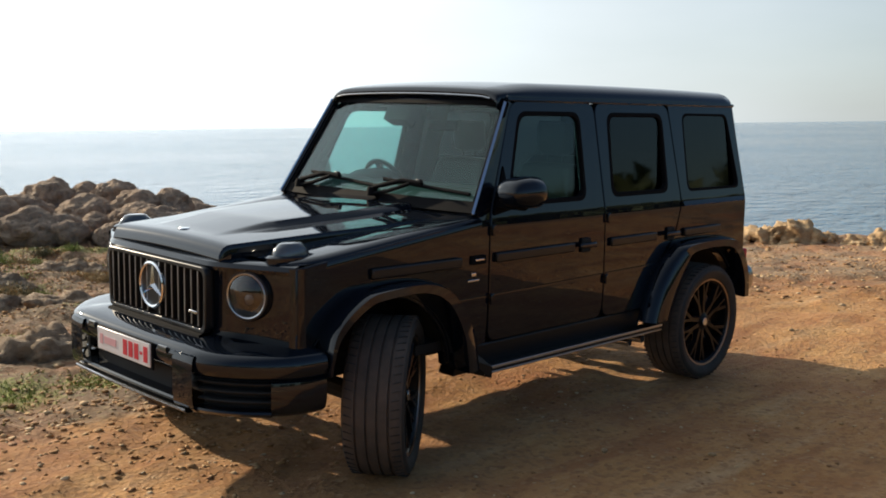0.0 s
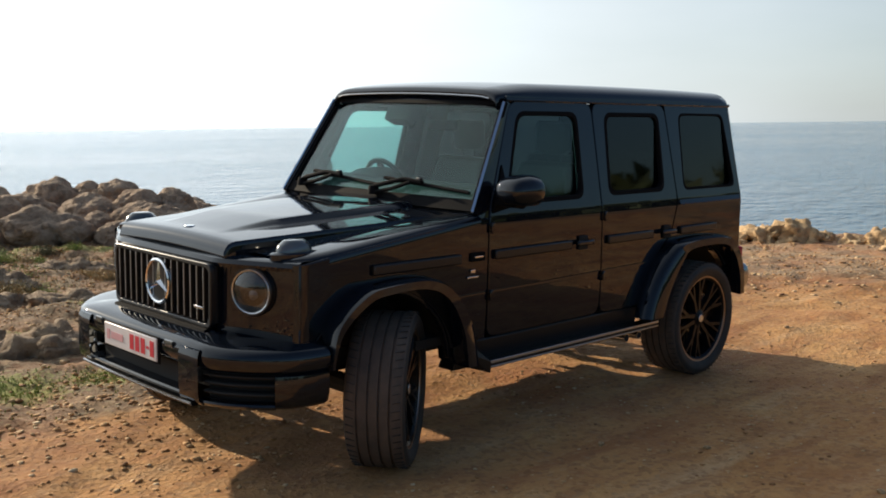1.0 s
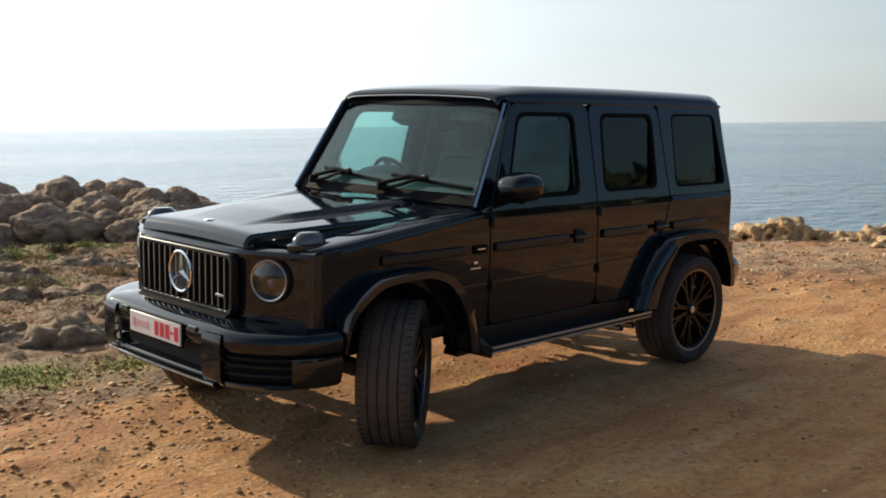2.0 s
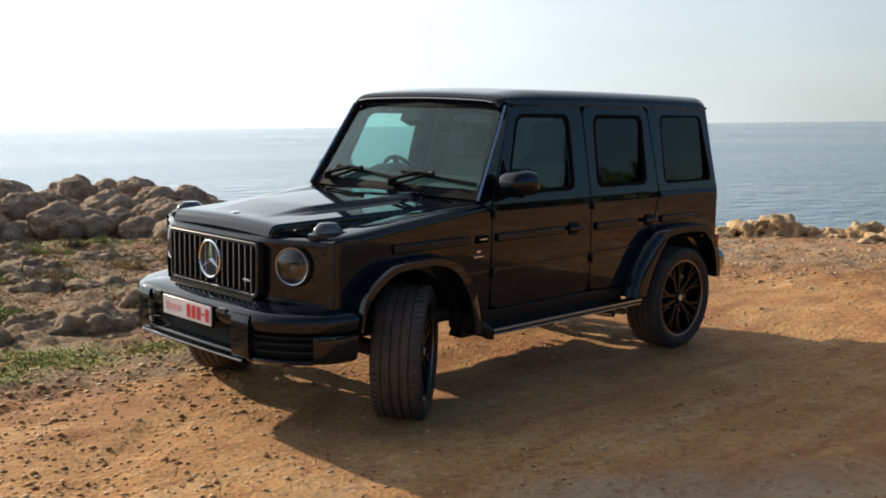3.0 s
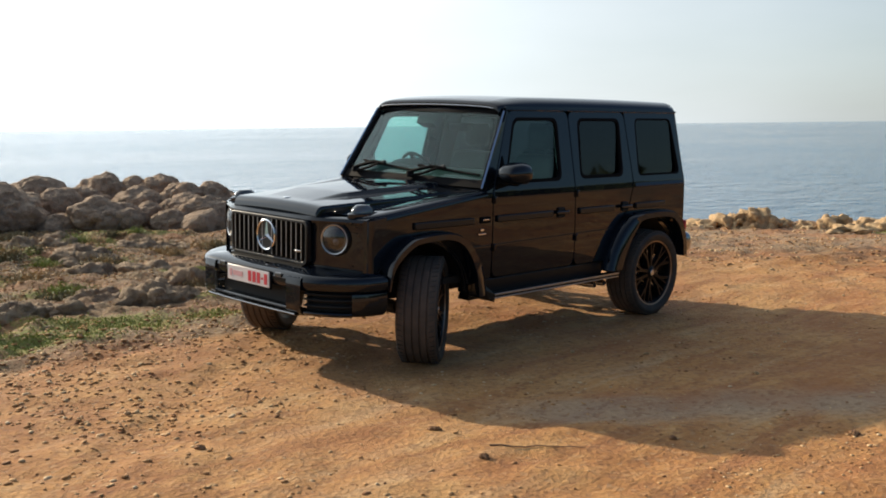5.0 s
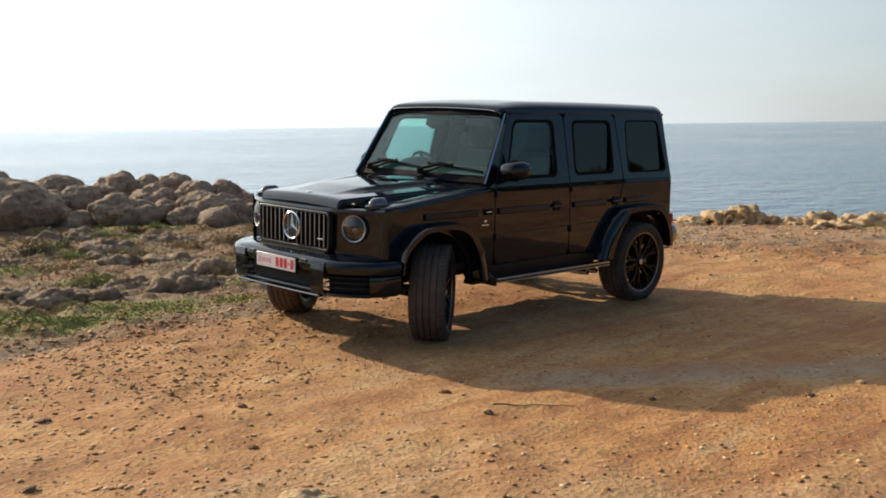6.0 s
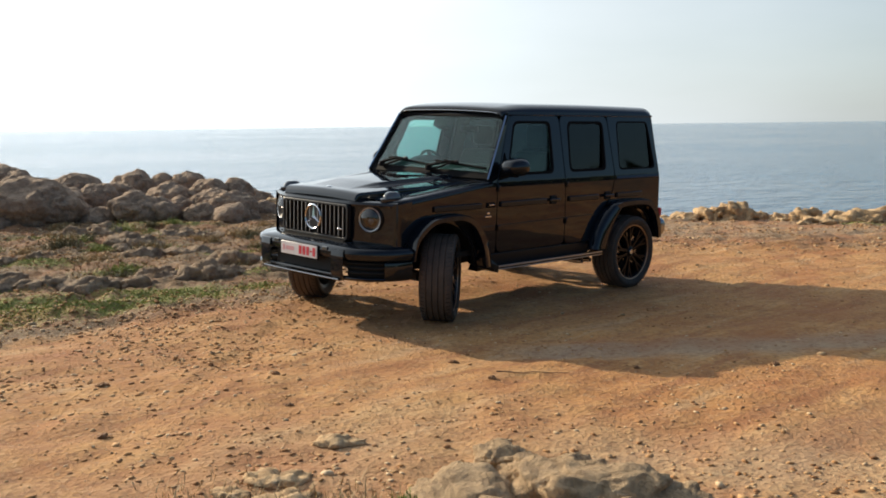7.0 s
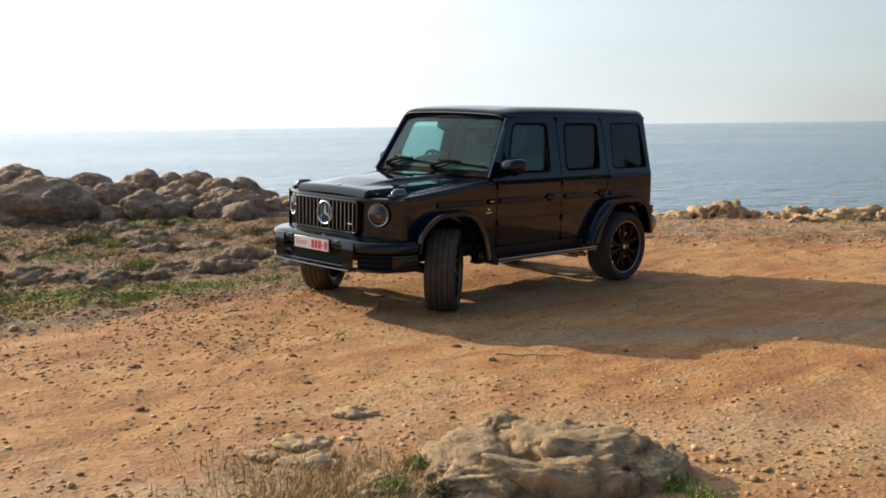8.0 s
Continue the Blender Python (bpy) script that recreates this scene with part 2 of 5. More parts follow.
def fbm(x, y, scale, octaves=4, shift=0.0):
    total, amp, size = 0.0, 1.0, 0.0
    for k in range(octaves):
        total = total + amp * (value_noise(x * scale + shift + 17.3 * k, y * scale - shift + 9.1 * k) - 0.5)
        size, amp, scale = size + amp, amp * 0.5, scale * 2.03
    return total / size * 2


def step(x, lo, hi):
    t = np.clip((x - lo) / (hi - lo), 0, 1)
    return t * t * (3 - 2 * t)


def rubble_at(a, b):
    reach = a - (-1.9 + np.maximum(b + 3.2, 0) * 0.95)
    left = (0.75 * step(reach, -0.5, 0.4) + 0.25 * step(reach, 0.6, 1.6)) * step(-b, -0.2, 0.9)
    right = 0.6 * step(a + 0.25 * (b - 4), 3.2, 5.5) * step(b, 0.5, 2.5)
    near = 0.3 * step(-a, 3.6, 5.2)
    return np.clip(np.maximum(np.maximum(left, right), near), 0, 1)


GREEN = ((0.25, -3.4, 0.45, 1.3), (0.9, -2.3, 0.3, 0.7), (1.2, -4.6, 0.5, 1.0), (2.2, -1.75, 0.25, 0.4), (-0.4, -4.6, 0.4, 0.9), (8.3, -4.3, 0.35, 0.9), (8.2, 8.1, 0.3, 0.5), (3.4, -4.6, 0.35, 0.5),
         (5.2, -4.0, 0.35, 0.6), (2.6, -3.0, 0.25, 0.6), (4.2, -2.2, 0.25, 0.45), (6.3, -5.6, 0.3, 0.6), (1.05, -1.25, 0.25, 0.35), (0.7, -1.95, 0.3, 0.5), (0.1, -2.2, 0.2, 0.4), (-0.5, -3.9, 0.45, 1.1), (-0.1, -2.9, 0.3, 0.8))


def green_at(a, b):
    g = 0.0
    for ca, cb, ra, rb in GREEN:
        g = np.maximum(g, np.exp(-((a - ca) / ra) ** 2 - ((b - cb) / rb) ** 2))
    return g


def coast_at(b):
    return 11.3 + 9.5 * step(-b, -1.0, 4.5) + 12.0 * step(b, 30.0, 42.0) + 1.1 * fbm(b, b * 0 + 3.0, 0.45, 3)


def height_at(a, b):
    a, b = np.asarray(a, float), np.asarray(b, float)
    r = rubble_at(a, b)
    x, y = xy(a, b)
    calm = np.ones_like(a)
    for wx, wy in ((-0.08, 0.83), (0.08, -0.83), (2.89, 0.83), (2.89, -0.83)):
        calm = calm * (1 - np.exp(-((x - wx) ** 2 + (y - wy) ** 2) / 0.12))
    near = np.exp(-(np.maximum(np.abs(a) - 14, 0) / 14) ** 2 - (np.maximum(np.abs(b) - 12, 0) / 14) ** 2)
    z = calm * (0.035 * fbm(a, b, 0.55, 4) + 0.024 * fbm(a, b, 4.0, 4, 3.0))
    rough = r * (0.45 + 0.55 * step(a, -3.0, 0.0))
    z = z + rough * calm * (0.16 * np.abs(fbm(a, b, 1.1, 4, 7.0)) + 0.08 * np.abs(fbm(a, b, 4.0, 3, 1.0)) - 0.04) * near
    # the stand leans a little, higher towards the sea
    z = z + (0.0357 * y - 0.0096 * x) * np.exp(-(((x - 1.4) / 3.2) ** 2 + (y / 2.4) ** 2) ** 2)
    # wheel ruts pressed into the earth, in pairs across the open ground
    for d, wide, deep in ((0.0, 0.10, 0.016), (0.17, 0.07, 0.012)):
        line = b - (-0.81 + 0.115 * (a + 1.0)) - 0.75 * d
        z = z - deep * np.exp(-(line / 0.05) ** 2) * step(a, -4.6, -3.6) * step(-a, -0.6, 0.4)
        line = a - (-2.0 + 0.10 * b) - 3 * d + 0.2 * fbm(b, b * 0, 0.5, 2)
        z = z - deep * np.exp(-(line / (wide * 2.5)) ** 2) * (1 - r) * step(b, 0.0, 1.5)
    # the ground sinks a little towards the shore and breaks off there
    z = z - 0.25 * step(a, 5.0, 12.0) * step(b, 1.0, 4.0)
    z = z - 0.4 * step(a, 12.5, 16.0) * step(-b, -1.5, 0.5) * step(b, -7.0, -4.0)
    edge = coast_at(b)
    lip = np.exp(-((a - edge + 0.6) / 0.7) ** 2) * (0.02 + 0.16 * np.abs(fbm(a, b, 1.3, 4, 2.0))) * step(b, 0.0, 2.0)
    return z + lip - 7.0 * step(a, edge, edge + 5.0)


def axis_of(lo, dense_lo, dense_hi, hi, fine):
    out, v, w = [], dense_lo, fine
    while v > lo:
        w *= 1.35
        v -= w
        out.append(v)
    out = out[::-1] + list(np.arange(dense_lo, dense_hi, fine))
    v, w = dense_hi, fine
    while v < hi:
        out.append(v)
        w *= 1.25
        v += w
    return np.array(out + [hi])


def sheet(name, va, vb, height, mat):
    aa, bb = np.meshgrid(va, vb, indexing="ij")
    z = height(aa, bb)
    x, y = xy(aa, bb)
    n, k = len(va), len(vb)
    i = (np.arange(n - 1)[:, None] * k + np.arange(k - 1)[None, :]).ravel()
    faces = np.stack([i, i + 1, i + k + 1, i + k], 1)[:, ::-1]
    me = bpy.data.meshes.new(name)
    me.vertices.add(n * k)
    me.vertices.foreach_set("co", np.stack([x, y, z], -1).ravel())
    me.loops.add(faces.size)
    me.loops.foreach_set("vertex_index", faces.ravel())
    me.polygons.add(len(faces))
    me.polygons.foreach_set("loop_start", np.arange(0, faces.size, 4))
    me.update(calc_edges=True)
    me.validate()
    me.polygons.foreach_set("use_smooth", np.ones(len(faces), bool))
    if me.polygons[0].normal.z < 0:
        me.flip_normals()
    me.materials.append(mat)
    return new(name, me), aa.ravel(), bb.ravel()


land, la, lb = sheet("ground", axis_of(-900, -9.5, 13.0, 26.0, 0.055), axis_of(-900, -9.0, 10.0, 900, 0.055), height_at, GROUND)
tagged(land, "stony orange earth with ruts, rubble and sparse grass", "ground", kind="structure")
cover = land.data.attributes.new("cover", "FLOAT_COLOR", "POINT")
grey = np.exp(-((la - (-1.8 + 0.05 * (lb - 2))) / 0.38) ** 2) * step(lb, 0.3, 1.8) + 0.5 * step(la, 4.5, 6.0) * step(lb, 2.0, 4.0)
pale = np.clip(step(-la, 3.0, 5.2) * (0.55 + 1.1 * fbm(la, lb, 0.9, 3, 4.0)), 0, 1) + 0.35 * step(la, 4.5, 7.0) * step(lb, 1.5, 3.5)
cover.data.foreach_set("color", np.stack([rubble_at(la, lb), green_at(la, lb), np.clip(grey, 0, 1), pale], -1).astype(np.float32).ravel())

sea, _, _ = sheet("water", np.array([8.0, 40, 120, 400, 1200, 4900]), np.array([-4800.0, -1500, -400, 0, 400, 1500, 4800]), lambda a, b: a * 0 - 3.0, WATER)
tagged(sea, "calm grey-blue sea under a hazy sky", "sea", kind="structure")


# ---- rocks ----
def rock(name, size, seed, mat, rough=0.28, levels=4, label="", group="", square=1.0):
    bm = bmesh.new()
    bmesh.ops.create_icosphere(bm, subdivisions=levels, radius=1.0)
    off = Vector((seed * 7.13, seed * 3.7, seed * 1.9))
    m = (size[0] + size[1]) / 2
    for v in bm.verts:
        q = Vector((v.co.x * size[0], v.co.y * size[1], v.co.z * size[2])) / m
        cell = noise.voronoi(q * 1.5 + off)[0]
        d = rough * 0.8 * noise.fractal(q * 1.1 + off, 1.0, 2.0, 2) + rough * 0.55 * noise.fractal(q * 2.4 + off, 0.9, 2.1, 5) + rough * 0.16 * noise.fractal(q * 9.0 + off, 0.7, 2.1, 4) - rough * 0.5 * max(0.0, 0.30 - (cell[1] - cell[0]))
        p = Vector([math.copysign(abs(c) ** square, c) for c in v.co])
        v.co = Vector((p.x * (1 + d) * size[0], p.y * (1 + d) * size[1], p.z * (size[2] + d * (0.4 * size[2] + 0.4 * m))))
    me = bpy.data.meshes.new(name)
    bm.to_mesh(me)
    bm.free()
    me.polygons.foreach_set("use_smooth", np.ones(len(me.polygons), bool))
    me.materials.append(mat)
    return tagged(new(name, me), label, "rock", group)


def ground_z(a, b):
    return float(height_at(np.array([a]), np.array([b]))[0])


def put(ob, a, b, z, turn=0.0, tip=0.0):
    x, y = xy(a, b)
    ob.matrix_world = pose(x, y, z, tip, 0, turn)
    return ob


BOULDERS = ((9.0, -6.93, 0.82, 0.82), (9.4, -5.06, 0.54, 0.51), (10.2, -4.47, 0.29, 0.4), (9.3, -3.84, 0.29, 0.34), (9.0, -5.73, 0.25, 0.27), (9.8, -3.38, 0.4, 0.53), (8.3, -7.45, 0.48, 0.29),
            (11.5, -8.61, 0.68, 0.99), (10.0, -8.88, 0.69, 0.97), (11.0, -7.93, 0.55, 0.88), (11.5, -7.05, 0.56, 0.8), (10.4, -6.2, 0.41, 0.64), (11.2, -6.05, 0.49, 0.63), (12.5, -6.13, 0.49, 0.8))
BOULDERS += ((13.0, -5.6, 0.33, 0.74), (12.5, -4.91, 0.39, 0.78), (11.2, -4.91, 0.49, 0.61), (11.2, -4.13, 0.37, 0.72), (11.5, -3.65, 0.31, 0.68), (10.4, -3.84, 0.41, 0.52), (10.0, -6.81, 0.52, 0.61),
             (10.5, -3.03, 0.33, 0.28), (12.5, -3.54, 0.39, 0.39), (9.2, -6.25, 0.33, 0.42), (9.9, -4.81, 0.26, 0.35), (11.5, -10.31, 0.99, 0.99), (9.6, -3.02, 0.23, 0.17))

for k, (a, b, r, top) in enumerate(BOULDERS):
    z0 = ground_z(a, b)
    tall = max(0.3, (top - z0) * 0.62)
    ob = rock("boulder", (r * 1.28, r * 1.15, tall), k + 1, LIMESTONE, 0.24, 5, "weathered brown limestone boulder in a heap by the shore", "shore boulders")
    put(ob, a, b, top - tall * 1.02, 37 * k)
rng = random.Random(3)
# loose ones that fill the heap and lie before it
for k in range(30):
    a = rng.uniform(8.8, 14.0)
    b = rng.uniform(-11.0, -2.4) - 0.25 * (a - 9)
    r = rng.uniform(0.18, 0.42)
    z = ground_z(a, b)
    ob = rock("boulder", (r, r * rng.uniform(0.75, 1.1), r * rng.uniform(0.6, 0.85)), 60 + k, LIMESTONE, 0.3, 3, "smaller brown boulder wedged in the shore heap", "shore boulders")
    put(ob, a, b, z + r * 0.25, rng.uniform(0, 360), rng.uniform(-15, 15))
# a low broken rim of ochre rock along the cliff edge
for k, (a, b, r, h) in enumerate(((9.79, 6.32, 0.27, 0.42), (9.95, 5.98, 0.26, 0.24), (9.7, 6.55, 0.2, 0.26), (9.85, 6.79, 0.18, 0.2), (10.33, 5.9, 0.34, 0.18), (10.41, 5.22, 0.3, 0.14), (9.09, 7.32, 0.26, 0.26), (9.18, 7.54, 0.15, 0.33),
                                  (9.35, 7.96, 0.3, 0.22), (9.07, 8.39, 0.38, 0.26), (8.62, 8.48, 0.23, 0.17), (8.59, 8.78, 0.18, 0.18), (9.24, 7.04, 0.18, 0.14), (10.14, 5.45, 0.23, 0.12), (8.33, 7.37, 0.3, 0.1),
                                  (9.6, 9.3, 0.4, 0.24), (9.2, 10.1, 0.36, 0.2), (10.8, 4.2, 0.3, 0.1), (11.2, 2.6, 0.4, 0.2), (11.6, -1.9, 0.4, 0.12), (12.0, -2.7, 0.4, 0.2))):
    ob = rock("shore_rock", (r * 1.25, r, h * 0.7), 120 + k, PALE_STONE, 0.85, 4, "jagged ochre rock on the cliff edge", "cliff edge rocks")
    put(ob, a, b, ground_z(a, b) + h * 0.05, 50 * k)
# lumpy bedrock that crops out of the rubble and grass, in clusters
for ca, cb, wide, deep, count in ((1.45, -4.1, 0.75, 0.32, 9), (1.35, -3.1, 0.5, 0.25, 7), (1.3, -5.3, 0.6, 0.3, 6), (2.15, -2.2, 0.6, 0.2, 7), (2.5, -1.4, 0.4, 0.2, 4), (5.2, -3.9, 0.3, 0.25, 4), (4.3, -3.2, 0.4, 0.2, 4),
                                  (3.4, -5.2, 0.6, 0.3, 5), (6.4, -3.3, 0.5, 0.3, 4), (6.9, -5.2, 0.5, 0.3, 4), (2.6, -6.3, 0.6, 0.3, 5), (3.6, -2.3, 0.5, 0.25, 4)):
    for k in range(count):
        a, b = ca + rng.uniform(-1, 1) * deep, cb + rng.uniform(-1, 1) * wide
        r = rng.uniform(0.12, 0.30)
        h = r * rng.uniform(0.45, 0.7)
        ob = rock("bedrock", (r * 1.25, r * 0.85, h), 700 + 13 * k + int(100 * ca), SLAB, 0.55, 4, "lumpy grey-brown bedrock showing through rubble", "bedrock outcrops")
        put(ob, a, b, ground_z(a, b) - h * 0.2, rng.uniform(-25, 25) - 44)
# the outcrop in the foreground, with its ledge
outcrop = tagged(new("outcrop"), "low tan limestone outcrop with a shaded ledge in bare earth", "rock")
ox, oy = xy(-5.5, 1.2)
outcrop.matrix_world = pose(ox, oy, 0, 0, 0, -44.88)
for name, db, da, size, z, turn, seed in (("slab", -0.02, 0.06, (0.40, 0.13, 0.15), 0.01, -9, 201), ("ledge", 0.12, 0.36, (0.38, 0.24, 0.19), 0.01, -9, 202), ("mound", -0.42, 0.32, (0.24, 0.36, 0.11), 0.0, 0, 203), ("knob", -0.22, 0.92, (0.15, 0.17, 0.10), 0.01, 0, 204), ("slab", 0.48, 0.28, (0.16, 0.22, 0.11), 0.0, -25, 205), ("ledge", 0.0, 0.70, (0.28, 0.19, 0.11), 0.01, -10, 206)):
    piece = rock(name, size, seed, PITTED, 0.34, 5, square=0.7)
    del piece["category"]
    piece.parent = outcrop
    piece.matrix_basis = pose(db, da, z + ground_z(-5.5 + da, 1.2 + db), 0, 0, turn)
for k, (a, b, r, h) in enumerate(((-4.2, 0.11, 0.13, 0.045), (-5.38, 0.34, 0.10, 0.07), (-4.75, -0.15, 0.14, 0.06), (-5.0, -0.05, 0.15, 0.05), (-5.5, 0.3, 0.11, 0.05), (-4.9, -0.35, 0.09, 0.04))):
    put(rock("flat_stone", (r * 1.1, r * 0.8, h * 0.55), 230 + k, PALE_STONE, 0.5, 4, "flat pale stone lying on the earth", "loose stones"), a, b, ground_z(a, b) + h * 0.1, rng.uniform(-20, 20) - 44)
# stones big enough to pick out one by one
for k in range(46):
    a, b = rng.uniform(-6.5, 6.0), rng.uniform(-5.0, 5.5)
    x, y = xy(a, b)
    if -0.6 < x < 3.4 and -1.1 < y < 1.1:
        continue
    r = rng.uniform(0.014, 0.032) * (1.5 if rubble_at(np.array([a]), np.array([b]))[0] > 0.5 else 0.8)
    put(rock("stone", (r * 1.3, r, r * 0.7), 300 + k, PALE_STONE, 0.35, 2, "loose stone lying on the earth", "loose stones"), a, b, ground_z(a, b) + r * 0.3, rng.uniform(0, 360))


# dark clods on the open earth, and a stick
for k, (x, y, r) in enumerate(((-1.08, -2.14, 0.045), (-3.15, -0.82, 0.05), (-3.69, -1.92, 0.045), (-1.27, -2.7, 0.04), (-2.2, -1.5, 0.04), (-2.6, -2.2, 0.03), (0.4, -3.9, 0.04), (-0.3, -3.2, 0.03))):
    a, b = x * SIN + y * COS, x * COS - y * SIN
    put(rock("clod", (r, r * 0.7, r * 0.35), 400 + k, CLOD, 0.4, 3, "dark clod of earth on the dirt track", "clods"), a, b, ground_z(a, b) + r * 0.15, 40 * k - 44)


def stick():
    n, seg, verts, faces = 9, 6, [], []
    for i in range(n):
        a, b = -2.61 + 0.02 * math.sin(2.1 * i) * 0.5, 1.04 + 0.51 * i / (n - 1)
        x, y = xy(a, b)
        z, r = ground_z(a, b) + 0.006, 0.0045 - 0.0003 * i
        verts += [(x + r * math.cos(t) * SIN, y + r * math.cos(t) * COS, z + r * math.sin(t)) for t in (2 * math.pi * k / seg for k in range(seg))]
    for i in range(n - 1):
        faces += [(i * seg + k, i * seg + (k + 1) % seg, (i + 1) * seg + (k + 1) % seg, (i + 1) * seg + k) for k in range(seg)]
    me = bpy.data.meshes.new("stick")
    me.from_pydata(verts, [], faces)
    me.materials.append(STICK)
    tagged(new("stick", me), "thin dry stick lying on the earth", "stick")


stick()


def stuff(name, verts, faces, mat, label, category):
    me = bpy.data.meshes.new(name)
    if isinstance(verts, np.ndarray):
        me.vertices.add(len(verts))
        me.vertices.foreach_set("co", verts.astype(np.float32).ravel())
        me.loops.add(faces.size)
        me.loops.foreach_set("vertex_index", faces.astype(np.int32).ravel())
        me.polygons.add(len(faces))
        me.polygons.foreach_set("loop_start", np.arange(0, faces.size, faces.shape[1]))
        me.update(calc_edges=True)
    else:
        me.from_pydata(verts, [], faces)
    me.materials.append(mat)
    return tagged(new(name, me), label, category, kind="stuff")


def pebbles(count, seed, mat, label, keep, size):
    rs = np.random.RandomState(seed)
    bm = bmesh.new()
    bmesh.ops.create_icosphere(bm, subdivisions=1, radius=1.0)
    base = np.array([v.co[:] for v in bm.verts])
    tri = np.array([[v.index for v in f.verts] for f in bm.faces])
    bm.free()
    a, b = rs.uniform(-7.0, 10.0, count * 8), rs.uniform(-7.5, 8.5, count * 8)
    good = rs.rand(count * 8) < keep(a, b)
    a, b = a[good][:count], b[good][:count]
    n = len(a)
    s = size * np.clip(np.exp(rs.normal(0, 0.5, n)), 0.3, 2.3)
    x, y = xy(a, b)
    z = height_at(a, b) + s * 0.15
    t = rs.uniform(0, 6.28, n)
    jit = 1 + rs.uniform(-0.35, 0.35, (n, len(base)))
    p = base[None] * jit[..., None] * (s[:, None, None] * np.array([1.25, 0.9, 0.42])[None, None, :])
    c, sn = np.cos(t)[:, None], np.sin(t)[:, None]
    q = np.stack([p[..., 0] * c - p[..., 1] * sn + x[:, None], p[..., 0] * sn + p[..., 1] * c + y[:, None], p[..., 2] + z[:, None]], -1)
    faces = (tri[None] + (np.arange(n) * len(base))[:, None, None]).reshape(-1, 3)
    return stuff("pebbles", q.reshape(-1, 3), faces, mat, label, "pebbles")


pebbles(20000, 11, PEBBLE, "small mixed stones strewn over rubble", lambda a, b: np.clip(rubble_at(a, b) * (0.45 + fbm(a, b, 0.9, 3)), 0, 1), 0.0125)
pebbles(10000, 12, PEBBLE, "fine gravel scattered over bare earth", lambda a, b: np.clip(0.12 + 1.3 * fbm(a, b, 0.8, 4, 5.0), 0.02, 1) * step(-a, -6.0, 2.0), 0.0065)
pebbles(16000, 13, PEBBLE, "dense loose gravel round the outcrop", lambda a, b: step(-a, 2.6, 5.2) * np.clip(0.5 + 1.2 * fbm(a, b, 1.2, 3, 8.0), 0.05, 1) * step(3.4 - np.abs(b), 0.0, 1.0), 0.008)

pebbles(12000, 14, PEBBLE, "crumbled clods and grit at the edge of the rubble", lambda a, b: step(a, -4.2, -2.6) * step(-a, -2.2, 0.0) * step(-b, -0.6, 0.8) * np.clip(0.45 + 1.2 * fbm(a, b, 1.1, 3, 6.0), 0.03, 1), 0.0095)


# ---- plants ----
def blades(rs, a, b, n, spread, tall, wide, lean=0.5):
    verts, faces = [], []
    for _ in range(n):
        pa, pb = a + rs.normal(0, spread[0]), b + rs.normal(0, spread[1])
        x, y = xy(pa, pb)
        z = ground_z(pa, pb) - 0.004
        t, l = rs.uniform(0, 6.28), tall * rs.uniform(0.5, 1.2)
        dx, dy = math.cos(t), math.sin(t)
        k, w = lean * l * rs.uniform(0.2, 1.0), wide * rs.uniform(0.6, 1.2)
        i = len(verts)
        verts += [(x - dy * w, y + dx * w, z), (x + dy * w, y - dx * w, z), (x + dx * k * 0.4 + dy * w * 0.7, y + dy * k * 0.4 - dx * w * 0.7, z + l * 0.6),
                  (x + dx * k * 0.4 - dy * w * 0.7, y + dy * k * 0.4 + dx * w * 0.7, z + l * 0.6), (x + dx * k, y + dy * k, z + l)]
        faces += [(i, i + 1, i + 2, i + 3), (i + 3, i + 2, i + 4)]
    return verts, faces


def bush(name, a, b, r, h, n, mat, label, seed, leaf=0.02, category="shrub"):
    """Thin twigs from one root, with many small leaves and an uneven outline."""
    rs = np.random.RandomState(seed)
    verts, faces = [], []
    for _ in range(n):
        d = rs.normal(0, 1, 3)
        d[2] = abs(d[2])
        d /= np.linalg.norm(d) + 1e-6
        k = rs.uniform(0.35, 1.0) * (0.75 + 0.35 * math.sin(5 * math.atan2(d[1], d[0]) + seed))
        p = np.array([d[0] * r * k, d[1] * r * k, d[2] * h * k])
        u = rs.normal(0, 1, 3)
        u[2] = abs(u[2]) + 0.3
        u = u / np.linalg.norm(u) * leaf * rs.uniform(0.7, 1.6)
        w = np.cross(u, rs.normal(0, 1, 3))
        w = w / (np.linalg.norm(w) + 1e-9) * leaf * 0.35
        i = len(verts)
        verts += [tuple(p - w), tuple(p + w), tuple(p + u * 1.6)]
        faces.append((i, i + 1, i + 2))
        if rs.rand() < 0.2:
            i = len(verts)
            verts += [(0.004, 0, 0), (-0.004, 0.003, 0), tuple(p)]
            faces.append((i, i + 1, i + 2))
    me = bpy.data.meshes.new(name)
    me.from_pydata(verts, [], faces)
    me.materials.append(mat)
    ob = tagged(new(name, me), label, category)
    return put(ob, a, b, ground_z(a, b) - 0.01)


